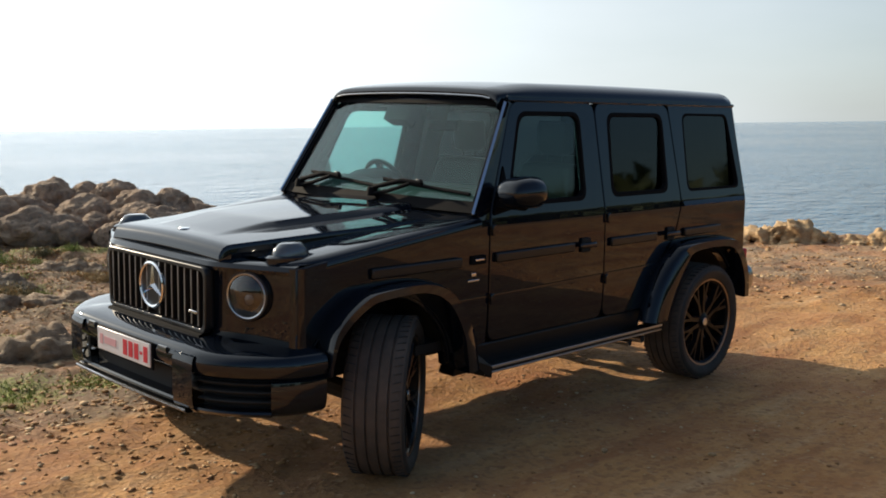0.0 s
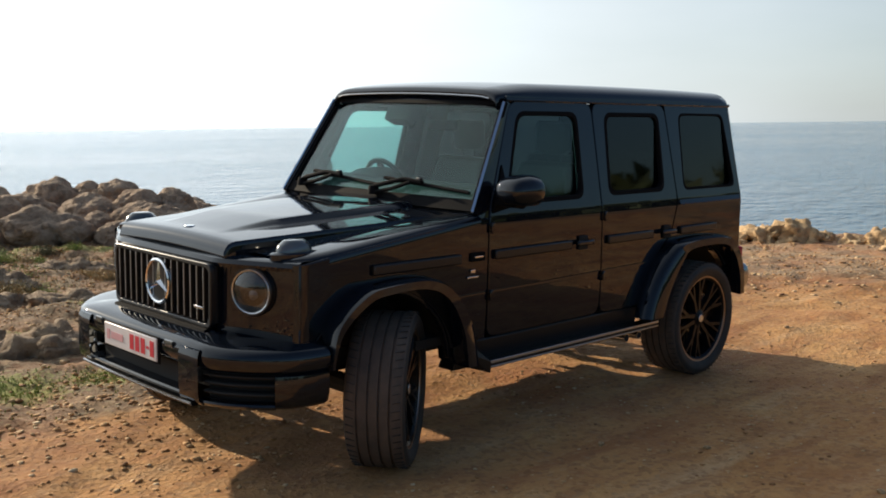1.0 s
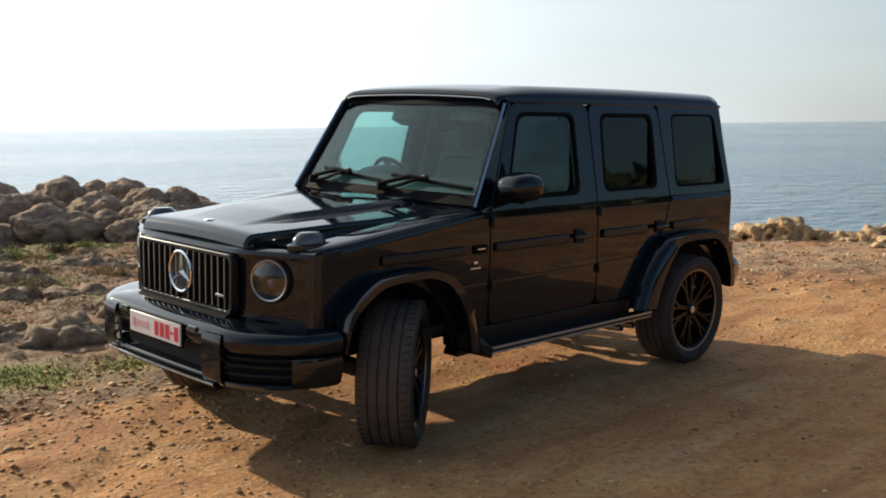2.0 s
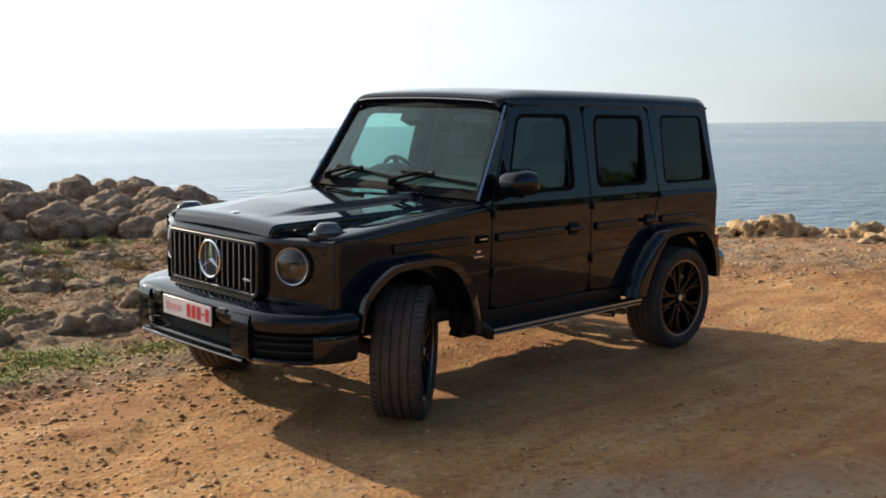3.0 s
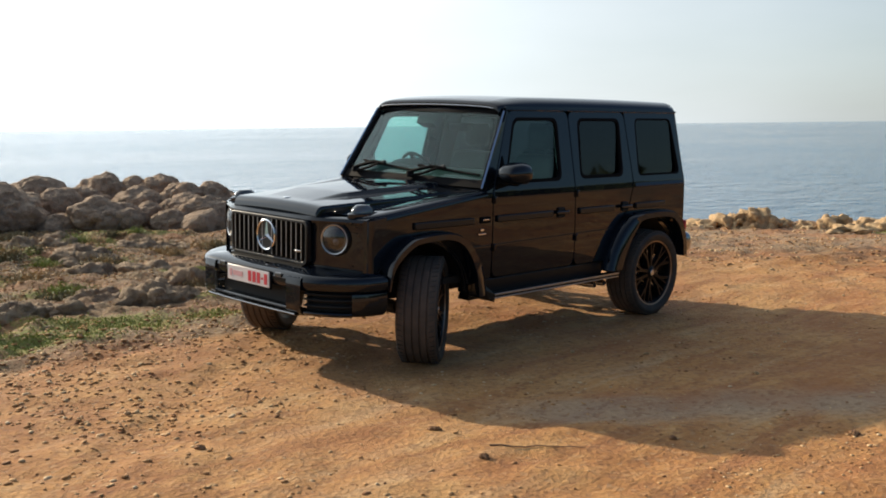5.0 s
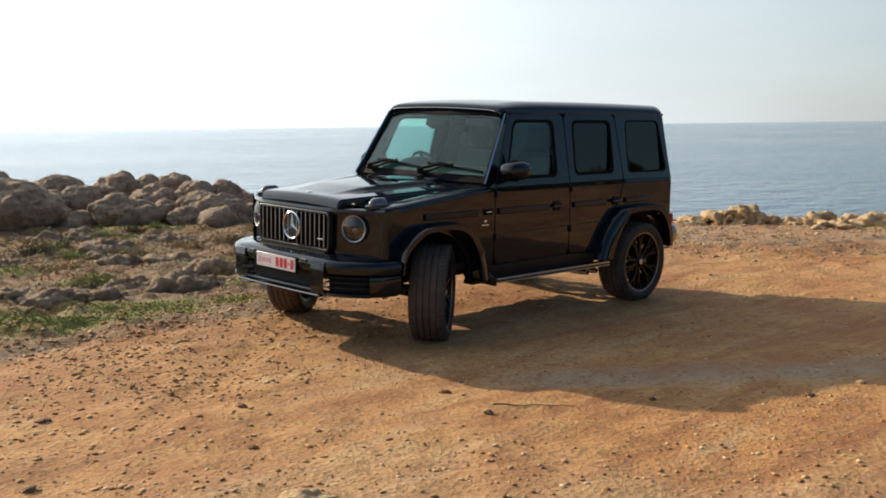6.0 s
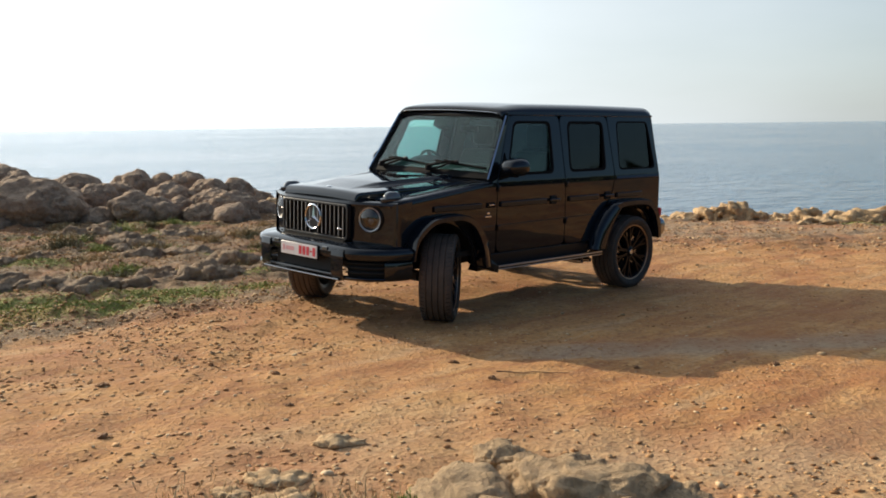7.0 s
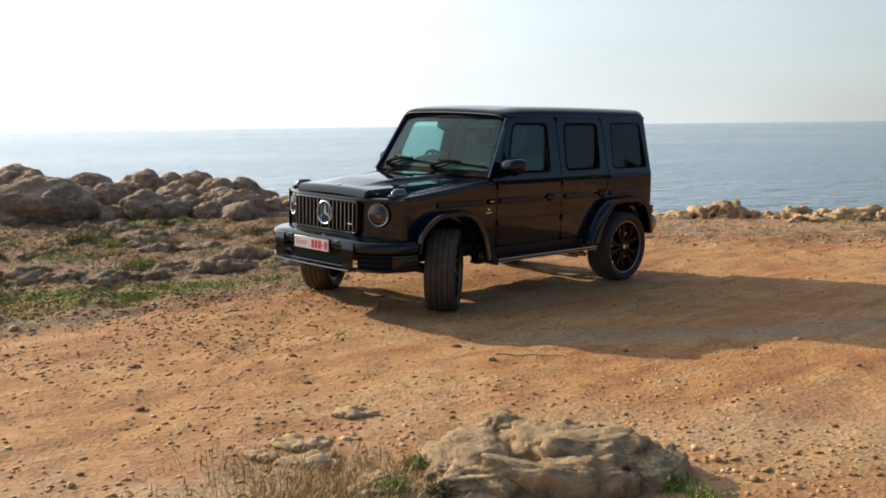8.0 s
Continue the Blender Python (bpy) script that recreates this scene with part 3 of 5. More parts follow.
rs = np.random.RandomState(8)
gv, gf = [], []
for ca, cb, ra, rb in GREEN:
    v, f = blades(rs, ca, cb, int(3000 * ra * rb + 300), (ra * 0.5, rb * 0.5), 0.024, 0.006)
    gf += [tuple(i + len(gv) for i in q) for q in f]
    gv += v
stuff("grass", gv, gf, GRASS, "short green grass between slabs and rubble", "grass")
dv, df = [], []
for ca, cb, n, ra, rb, tall in ((-5.3, 0.2, 420, 0.18, 0.25, 0.08), (-5.6, 0.05, 380, 0.15, 0.25, 0.10), (-5.1, -0.3, 220, 0.2, 0.25, 0.07), (-5.0, 0.9, 160, 0.1, 0.22, 0.07), (3.5, -3.6, 300, 0.6, 1.3, 0.07),
                                (5.6, -3.2, 300, 0.8, 1.4, 0.08), (7.2, -3.0, 250, 0.5, 1.3, 0.08), (2.4, -5.0, 250, 0.5, 1.2, 0.08)):
    v, f = blades(rs, ca, cb, n * 2, (ra, rb), tall * 0.85, 0.0032, 1.1)
    df += [tuple(i + len(dv) for i in q) for q in f]
    dv += v
stuff("dry_grass", dv, df, DRY, "straw-coloured dry grass between stones", "grass")
shrubs = [(4.9, -4.85, 0.42, 0.22), (4.7, -3.5, 0.36, 0.18), (5.6, -3.9, 0.4, 0.2), (3.6, -3.9, 0.4, 0.15), (6.6, -2.4, 0.35, 0.18), (3.2, -1.9, 0.25, 0.12), (6.9, -4.6, 0.35, 0.2), (4.2, -6.0, 0.4, 0.2), (2.2, -3.1, 0.3, 0.12)]
for k in range(46):
    a = rng.uniform(1.6, 8.4)
    b = rng.uniform(-7.0, -1.2 - 0.12 * a)
    shrubs.append((a, b, rng.uniform(0.14, 0.34), rng.uniform(0.06, 0.15)))
for k, (a, b, r, h) in enumerate(shrubs):
    bush("shrub", a, b, r, h, int(1900 * r) + 150, (SHRUB, DRY, GRASS, DRY)[k % 4], ("low grey-green shrub between the stones", "dry straw-coloured tuft between the stones", "small green tuft between the stones", "dry straw-coloured tuft between the stones")[k % 4], 40 + k, 0.02)
for k, (a, b, r, h) in enumerate(((-5.5, 0.40, 0.13, 0.09), (-5.55, 0.62, 0.12, 0.10), (-5.42, 1.74, 0.16, 0.09), (-5.15, 0.52, 0.12, 0.08), (-5.2, 1.66, 0.12, 0.07), (-5.6, 1.85, 0.14, 0.08))):
    bush("green_plant", a, b, r, h, 500, GRASS if k != 1 else SHRUB, "small green plant beside the outcrop", 70 + k, 0.014, "plant")


# the belt of trees inland, seen as a dark band in the car's windows
def tree_belt():
    rs = np.random.RandomState(21)
    verts, faces = [], []
    for k in range(130):
        a, b = (rs.uniform(-62, -50), rs.uniform(-90, 40)) if k % 3 == 0 else (rs.uniform(-50, 21), rs.uniform(48, 64))
        r, h = rs.uniform(2.0, 4.0), rs.uniform(4.2, 6.8)
        x, y = xy(a, b)
        for _ in range(240):
            d = rs.normal(0, 1, 3)
            d = d / np.linalg.norm(d) * rs.uniform(0.5, 1.0)
            p = np.array([x + d[0] * r, y + d[1] * r, h * 0.5 + d[2] * h * 0.5])
            u, w = rs.normal(0, 0.6, 3), rs.normal(0, 0.6, 3)
            i = len(verts)
            verts += [tuple(p), tuple(p + u), tuple(p + w)]
            faces.append((i, i + 1, i + 2))
    return stuff("far_trees", verts, faces, FOLIAGE, "belt of dark evergreen bushes far inland", "trees")


tree_belt()


# ---- the car: local x is forward from the front axle, y to its left, z up ----
def part(name, bm, mat, parent, label="", smooth=35, bevel=0.0):
    me = bpy.data.meshes.new(name)
    bmesh.ops.recalc_face_normals(bm, faces=bm.faces)
    bm.to_mesh(me)
    bm.free()
    me.polygons.foreach_set("use_smooth", np.ones(len(me.polygons), bool))
    me.set_sharp_from_angle(angle=radians(smooth))
    me.materials.append(mat)
    ob = new(name, me)
    ob.parent = parent
    if label:
        tagged(ob, label)
    if bevel:
        mod = ob.modifiers.new("edge", "BEVEL")
        mod.width, mod.segments, mod.limit_method, mod.angle_limit = bevel, 2, "ANGLE", radians(40)
    return ob


def box(c, s, m=None, bm=None):
    bm = bm or bmesh.new()
    made = bmesh.ops.create_cube(bm, size=1.0)["verts"]
    for v in made:
        v.co = Vector((v.co.x * s[0], v.co.y * s[1], v.co.z * s[2]))
        if m is not None:
            v.co = m @ v.co
        v.co += Vector(c)
    return bm


def loft(rings, closed_ring=False, caps=False, bm=None):
    """A skin over rows of points, all of one length."""
    bm = bm or bmesh.new()
    rows = [[bm.verts.new(p) for p in ring] for ring in rings]
    n = len(rows[0])
    for r0, r1 in zip(rows, rows[1:]):
        for i in range(n if closed_ring else n - 1):
            j = (i + 1) % n
            bm.faces.new((r0[i], r0[j], r1[j], r1[i]))
    if caps:
        bm.faces.new(rows[0])
        bm.faces.new(rows[-1][::-1])
    return bm


def thick(bm, d):
    """Give an open skin a back at the offset d."""
    faces = bm.faces[:]
    made = bmesh.ops.extrude_face_region(bm, geom=faces)["geom"]
    for v in made:
        if isinstance(v, bmesh.types.BMVert):
            v.co += Vector(d)
    return bm


def tube(points, r, seg=10, bm=None, caps=True):
    bm = bm or bmesh.new()
    rings, pts = [], [Vector(p) for p in points]
    for i, p in enumerate(pts):
        d = (pts[min(i + 1, len(pts) - 1)] - pts[max(i - 1, 0)]).normalized()
        side = d.cross(Vector((0, 0, 1)))
        side = side.normalized() if side.length > 1e-3 else Vector((1, 0, 0))
        up = side.cross(d)
        rings.append([p + (side * math.cos(t) + up * math.sin(t)) * r for t in (2 * math.pi * k / seg for k in range(seg))])
    return loft(rings, True, caps, bm)


def lathe(profile, seg=64, bm=None):
    """profile: (radius, along y). Turned about the y axis."""
    bm = bm or bmesh.new()
    rings = []
    for k in range(seg + 1):
        t = 2 * math.pi * k / seg
        rings.append([(r * math.cos(t), y, r * math.sin(t)) for r, y in profile])
    bm = loft(rings, bm=bm)
    bmesh.ops.remove_doubles(bm, verts=bm.verts, dist=1e-5)
    return bm


def rounded(points, r, seg=5):
    """A polygon with its corners rounded."""
    out, n = [], len(points)
    for i in range(n):
        p, a, b = Vector(points[i]), Vector(points[i - 1]), Vector(points[(i + 1) % n])
        ra, rb = min(r, (a - p).length * 0.45), min(r, (b - p).length * 0.45)
        s, e = p + (a - p).normalized() * ra, p + (b - p).normalized() * rb
        for k in range(seg + 1):
            t = k / seg
            out.append(tuple((1 - t) ** 2 * s + 2 * t * (1 - t) * p + t * t * e))
    return out


def side_y(z):
    """Half the body's width at the height z: upright below the belt, leaning in above it."""
    if z > 1.23:
        return 0.8645 - 0.22 * (z - 1.23)
    if z > 1.185:
        return 0.8695 - 0.111 * (z - 1.185)
    return 0.870 - 0.012 * max(0.0, (0.80 - z) / 0.25) ** 2


def panel(outline, hole=None, depth=0.035, out=0.0, skin=side_y, side=1):
    """A sheet cut to an outline (x, z), with an opening, laid on the car's side."""
    bm = bmesh.new()
    for loop in (outline, hole):
        if loop:
            vs = [bm.verts.new((x, 0, z)) for x, z in loop]
            for i in range(len(vs)):
                bm.edges.new((vs[i], vs[(i + 1) % len(vs)]))
    bmesh.ops.triangle_fill(bm, use_beauty=True, use_dissolve=False, edges=bm.edges[:])
    for z in (0.62, 0.7, 0.8, 1.17, 1.185, 1.20, 1.215, 1.23, 1.245, 1.26):
        bmesh.ops.bisect_plane(bm, geom=bm.verts[:] + bm.edges[:] + bm.faces[:], plane_co=(0, 0, z), plane_no=(0, 0, 1))
    made = bmesh.ops.extrude_face_region(bm, geom=bm.faces[:])["geom"]
    back = {v for v in made if isinstance(v, bmesh.types.BMVert)}
    for v in bm.verts:
        v.co.y = side * (skin(v.co.z) + out - (depth if v in back else 0.0))
    return bm


def flat_panel(outline, depth, m, hole=None):
    """A sheet in the xz plane of m, depth deep along its y."""
    bm = bmesh.new()
    for loop in (outline, hole):
        if loop:
            vs = [bm.verts.new((x, 0, z)) for x, z in loop]
            for i in range(len(vs)):
                bm.edges.new((vs[i], vs[(i + 1) % len(vs)]))
    bmesh.ops.triangle_fill(bm, use_beauty=True, use_dissolve=False, edges=bm.edges[:])
    thick(bm, (0, depth, 0))
    bm.transform(m)
    return bm


def arc(cx, cz, r, a0, a1, n=14):
    return [(cx + r * math.cos(radians(a0 + (a1 - a0) * k / n)), cz + r * math.sin(radians(a0 + (a1 - a0) * k / n))) for k in range(n + 1)]


AXLE = -2.89


def pane_y(z):
    """The door glass stands more upright than the frames round it."""
    return side_y(1.55) - 0.16 * (z - 1.55)


CAR_POSE = pose(0, 0, 0, -2.05, -0.55, 180)
car = tagged(new("off_road_car"), "black boxy off-road car, dusty, front wheels turned, on bare earth", "car")
car.matrix_world = CAR_POSE


def wheel(x, y, steer, side):
    """A wheel under the car, side 1 on its left; the rim's face looks outwards."""
    hub = new("wheel")
    hub.parent = car
    hub.matrix_basis = pose(x, y, 0.394, 0, 0, steer + (0 if side > 0 else 180))
    R, W = 0.394, 0.145
    tread = [(R - 0.018, -W + 0.006), (R - 0.004, -W + 0.024)]
    for k in range(4):
        g = -0.078 + 0.052 * k
        tread += [(R, g - 0.006), (R - 0.010, g - 0.004), (R - 0.010, g + 0.004), (R, g + 0.006)]
    tread += [(R - 0.004, W - 0.024), (R - 0.018, W - 0.006)]
    tyre = part("tyre", lathe(tread, 72), TREAD, hub, "dusty low-profile tyre")
    for s in (-1, 1):
        wall = [(R - 0.018, s * (W - 0.006)), (R - 0.034, s * (W + 0.003)), (R - 0.05, s * (W + 0.004)), (R - 0.06, s * W), (0.315, s * (W - 0.003)), (0.300, s * (W - 0.012)), (0.295, s * (W - 0.03))]
        part("sidewall", lathe(wall, 72), SIDEWALL, tyre)
    tagged(part("tread_relief", sipes(R), SIDEWALL, tyre), kind="stuff")
    rim = part("rim", lathe([(0.297, -0.13), (0.27, -0.12), (0.262, 0.05), (0.272, 0.11), (0.286, 0.122)], 72), RIM, hub, "gloss black alloy rim")
    part("rim_edge", lathe([(0.284, 0.118), (0.287, 0.127), (0.298, 0.130), (0.302, 0.126), (0.300, 0.116)], 72), LIP, rim, "machined metal rim edge")
    for k in range(5):
        for s in (-1, 1):
            bm = bmesh.new()
            t = radians(72 * k + 90)
            for r0, r1, o0, o1, w0, w1 in ((0.04, 0.17, 0.016, 0.036, 0.024, 0.019), (0.15, 0.280, 0.034, 0.112, 0.020, 0.015), (0.15, 0.280, 0.032, 0.040, 0.014, 0.012)):
                p0, p1 = Vector((o0 * s, 0, r0)), Vector((o1 * s, 0, r1))
                d = (p1 - p0).normalized()
                n = Vector((d.z, 0, -d.x))
                rings = []
                for p, w, y in ((p0, w0, 0.098 if r0 < 0.1 else 0.105), (p1, w1, 0.105 if r1 < 0.2 else 0.116)):
                    rings.append([p + n * w + Vector((0, y - 0.03, 0)), p + n * w * 0.6 + Vector((0, y, 0)), p - n * w * 0.6 + Vector((0, y, 0)), p - n * w + Vector((0, y - 0.03, 0))])
                loft(rings, True, True, bm)
            bm.transform(Matrix.Rotation(t, 4, "Y"))
            part("spoke", bm, RIM, rim)
    part("hub_cap", lathe([(0.0, 0.112), (0.03, 0.112), (0.036, 0.106), (0.06, 0.10), (0.07, 0.085), (0.07, 0.04)], 32), RIM, rim)
    part("hub_badge", lathe([(0.0, 0.1145), (0.024, 0.1145), (0.027, 0.112)], 24), ALUMINIUM, rim, "small metal hub badge")
    part("brake_disc", lathe([(0.0, 0.03), (0.1, 0.03), (0.105, 0.045), (0.2, 0.045), (0.2, 0.02), (0.0, 0.02)], 48), DIM_CHROME, hub, "steel brake disc")
    return hub


def sipes(R):
    """Shallow cross cuts at both shoulders of the tread."""
    bm = bmesh.new()
    for k in range(60):
        for s in (-1, 1):
            m = Matrix.Rotation(2 * math.pi * k / 60, 4, "Y") @ pose(0, s * 0.112, R - 0.0025, 0, 0, s * 14)
            box((0, 0, 0), (0.003, 0.044, 0.007), None, bm)
            for v in bm.verts[-8:]:
                v.co = m @ v.co
    return bm


wheel(-0.092, 0.815, 38, 1)
wheel(0.08, -0.815, 32, -1)
wheel(AXLE, 0.83, 0, 1)
wheel(AXLE, -0.83, 0, -1)

# --- side panels, doors and glass ---
FRONT_WIN = rounded([(-0.925, 1.295), (-1.115, 1.785), (-1.650, 1.785), (-1.615, 1.295)], 0.07)
REAR_WIN = rounded([(-1.885, 1.30), (-1.940, 1.785), (-2.525, 1.785), (-2.485, 1.30)], 0.07)
QUARTER_WIN = rounded([(-2.735, 1.295), (-2.785, 1.79), (-3.355, 1.79), (-3.40, 1.295)], 0.06)


def grown(loop, d):
    """The loop moved outwards by d."""
    cx, cz = sum(p[0] for p in loop) / len(loop), sum(p[1] for p in loop) / len(loop)
    w = max(p[0] for p in loop) - cx
    h = max(p[1] for p in loop) - cz
    return [(cx + (x - cx) * (1 + d / w), cz + (z - cz) * (1 + d / h)) for x, z in loop]


for s in (1, -1):
    outline = [(0.50, 0.70), (0.50, 1.085), (-0.64, 1.225), (-0.764, 1.225), (-0.764, 0.56), (-0.56, 0.52)] + arc(0, 0.40, 0.50, 170, 30)
    part("fender", panel(outline, None, 0.03, side=s), PAINT, car, "", 35, 0.006)
    # front door: frame, glass, seals
    door = part("front_door", panel(rounded([(-0.775, 0.56), (-0.772, 1.235), (-1.06, 1.852), (-1.810, 1.852), (-1.785, 1.225), (-1.800, 0.56)], 0.075), FRONT_WIN, 0.045, side=s), PAINT, car, "", 35, 0.006)
    part("window_seal", panel(grown(FRONT_WIN, 0.012), grown(FRONT_WIN, -0.014), 0.03, 0.003, side=s), TRIM, door, "", 35, 0.003)
    part("window", panel(grown(FRONT_WIN, 0.005), None, 0.005, -0.022, pane_y, s), DOOR_GLASS, door, "lightly tinted door window")
    door2 = part("rear_door", panel(rounded([(-1.809, 0.56), (-1.794, 1.225), (-1.819, 1.852), (-2.615, 1.852), (-2.632, 1.225), (-2.57, 1.02), (-2.40, 0.86), (-2.28, 0.56)], 0.075), REAR_WIN, 0.045, side=s), PAINT, car, "", 35, 0.006)
    part("window_seal", panel(grown(REAR_WIN, 0.012), grown(REAR_WIN, -0.014), 0.03, 0.003, side=s), TRIM, door2, "", 35, 0.003)
    part("window", panel(grown(REAR_WIN, 0.005), None, 0.005, -0.022, pane_y, s), PRIVACY_GLASS, door2, "dark privacy window")
    quarter = [(-2.624, 1.852), (-3.455, 1.852), (-3.475, 1.20), (-3.49, 0.60)] + arc(AXLE, 0.40, 0.50, 155, 22)[::-1] + [(-2.41, 0.845), (-2.579, 1.01), (-2.641, 1.225)]
    body = part("rear_quarter", panel(quarter, QUARTER_WIN, 0.045, side=s), PAINT, car, "", 35, 0.006)
    part("window_seal", panel(grown(QUARTER_WIN, 0.010), grown(QUARTER_WIN, -0.006), 0.03, 0.002, side=s), TRIM, body, "", 35, 0.003)
    part("window", panel(grown(QUARTER_WIN, 0.004), None, 0.005, -0.019, pane_y, s), PRIVACY_GLASS, body, "dark fixed rear window")
    part("sill", panel([(-0.55, 0.40), (-0.60, 0.555), (-2.27, 0.555), (-2.24, 0.40)], None, 0.12, -0.01, side=s), SATIN, car, "", 35, 0.01)
    # rub strips, one on each panel
    for x0, x1 in ((0.07, -0.54), (-0.805, -1.48), (-1.84, -2.33), (-2.66, -3.12)):
        bm = box(((x0 + x1) / 2, s * 0.882, 1.020), (abs(x1 - x0), 0.022, 0.052))
        part("rub_strip", bm, SATIN, car, "black rubbing strip", 35, 0.008)
    for x in (-1.589, -2.496):
        d = door if x > -2 else door2
        part("handle_cup", box((x - 0.005, s * 0.879, 1.024), (0.085, 0.012, 0.085)), DARK, d, "", 35, 0.02)
        handle = part("handle", box((x - 0.0, s * 0.902, 1.024), (0.155, 0.022, 0.030)), PAINT, d, "gloss black pull handle", 35, 0.009)
        bm = lathe([(0.0, 0.016), (0.012, 0.016), (0.016, 0.010), (0.016, 0)], 16)
        bm.transform(pose(x - 0.083, s * 0.885, 1.024, 0, 0, 0 if s > 0 else 180))
        part("push_button", bm, SATIN, handle, "black lock button")
    # fender vent and badge bars
    part("fender_vent", box((-0.674, s * 0.876, 1.02), (0.11, 0.014, 0.048)), TRIM, car, "", 35, 0.006)
    part("vent_bar", box((-0.674, s * 0.885, 1.022), (0.065, 0.008, 0.010)), CHROME, car, "small chrome bar", 35, 0.002)
    badge = part("badge", box((-0.640, s * 0.876, 0.945), (0.034, 0.006, 0.018)), CHROME, car, "small chrome badge", 35, 0.002)
    part("badge_bar", box((-0.640, s * 0.876, 0.913), (0.085, 0.006, 0.011)), CHROME, car, "", 35, 0.002)
    # the long crease low on the doors
    for x0, x1 in ((-0.30, -0.755), (-0.785, -1.79), (-1.815, -2.40)):
        part("side_crease", loft([[(x, s * y, z + 0.012 * (-0.3 - x)) for y, z in ((0.8697, 0.790), (0.8718, 0.812), (0.8697, 0.820))] for x in (x0, x1)]), PAINT, car)
    # hinge and belt crease
    for x in (-0.790, -1.816):
        part("door_hinge", box((x + 0.012, s * 0.884, 1.17), (0.024, 0.02, 0.06)), PAINT, car, "", 35, 0.006)
        part("door_hinge", box((x + 0.012, s * 0.884, 0.80), (0.024, 0.02, 0.06)), PAINT, car, "", 35, 0.006)
    part("belt_crease", loft([[(x, s * (side_y(1.19) - 0.004), 1.185), (x, s * (side_y(1.2) + 0.010), 1.195), (x, s * (side_y(1.2) + 0.004), 1.206), (x, s * (side_y(1.22) - 0.004), 1.235)] for x in (-2.66, -3.46)]), PAINT, car)


def flare(cx, side, front):
    """A wheel-arch flare: flat top, slanted ends, a proud outer lip."""
    if front:
        outer = [(0.40, 0.60), (0.36, 0.80), (0.20, 0.93), (0.05, 0.968), (-0.24, 0.968), (-0.42, 0.885), (-0.56, 0.70), (-0.62, 0.46)]
        inner = [(0.385, 0.60), (0.335, 0.76), (0.18, 0.885), (0.04, 0.915), (-0.20, 0.915), (-0.36, 0.84), (-0.47, 0.66), (-0.51, 0.46)]
    else:
        outer = [(0.70, 0.48), (0.60, 0.72), (0.44, 0.895), (0.26, 0.968), (-0.22, 0.968), (-0.40, 0.89), (-0.50, 0.72), (-0.53, 0.52)]
        inner = [(0.55, 0.48), (0.47, 0.66), (0.34, 0.83), (0.22, 0.905), (-0.18, 0.905), (-0.34, 0.82), (-0.43, 0.66), (-0.45, 0.52)]

    def smooth_line(p):
        q = [Vector(v) for v in p]
        out = []
        for i in range(len(q) - 1):
            a, b, c, d = q[max(i - 1, 0)], q[i], q[i + 1], q[min(i + 2, len(q) - 1)]
            for k in range(6):
                t = k / 6
                out.append(0.5 * ((2 * b) + (c - a) * t + (2 * a - 5 * b + 4 * c - d) * t * t + (3 * b - a - 3 * c + d) * t ** 3))
        return out + [q[-1]]

    rings = []
    for o, i in zip(smooth_line(outer), smooth_line(inner)):
        m1, m2 = o.lerp(i, 0.12), o.lerp(i, 0.30)
        ring = [(cx + o.x, side * 0.862, o.y), (cx + o.x, side * 0.882, o.y), (cx + m1.x, side * 0.962, m1.y), (cx + m2.x, side * 0.985, m2.y), (cx + i.x, side * 0.988, i.y), (cx + i.x, side * 0.976, i.y - 0.004), (cx + i.x, side * 0.76, i.y + 0.01)]
        rings.append(ring)
    return part("arch_flare", loft(rings), PAINT, car, "black flared wheel arch", 50)


for s in (1, -1):
    flare(0, s, True)
    flare(AXLE, s, False)
    for cx in (0, AXLE):
        wall = [[(cx + x, s * y, z) for y in (0.88, 0.50)] for x, z in arc(0, 0.40, 0.52, 165, 15, 14)]
        part("wheel_well", loft(wall), DARK, car)
        part("wheel_well_back", box((cx, s * 0.49, 0.74), (0.9, 0.02, 0.36)), DARK, car)

# --- bonnet, wings, scuttle ---
def bonnet_z(x, y):
    dome = 1 - min(1.0, max(0.0, (abs(y) - 0.27 - 0.09 * (0.5 - x)) / 0.035))
    fade = min(1.0, max(0.0, (0.52 - x) / 0.30))
    return 1.180 + (0.6 - x) * 0.062 + 0.030 * dome * fade - 0.016 * (abs(y) / 0.55) ** 2


def bonnet_row(x, drop):
    half = 0.505 + 0.17 * (0.63 - x) / 1.29
    row = [(x, half * k / 30, bonnet_z(x, half * k / 30) - drop) for k in range(-30, 31)]
    end = row[-1][2]
    return [(x, -half - 0.010, end - 0.085), (x, -half - 0.008, end - 0.022), (x, -half - 0.005, end - 0.008)] + row + [(x, half + 0.005, end - 0.008), (x, half + 0.008, end - 0.022), (x, half + 0.010, end - 0.085)]


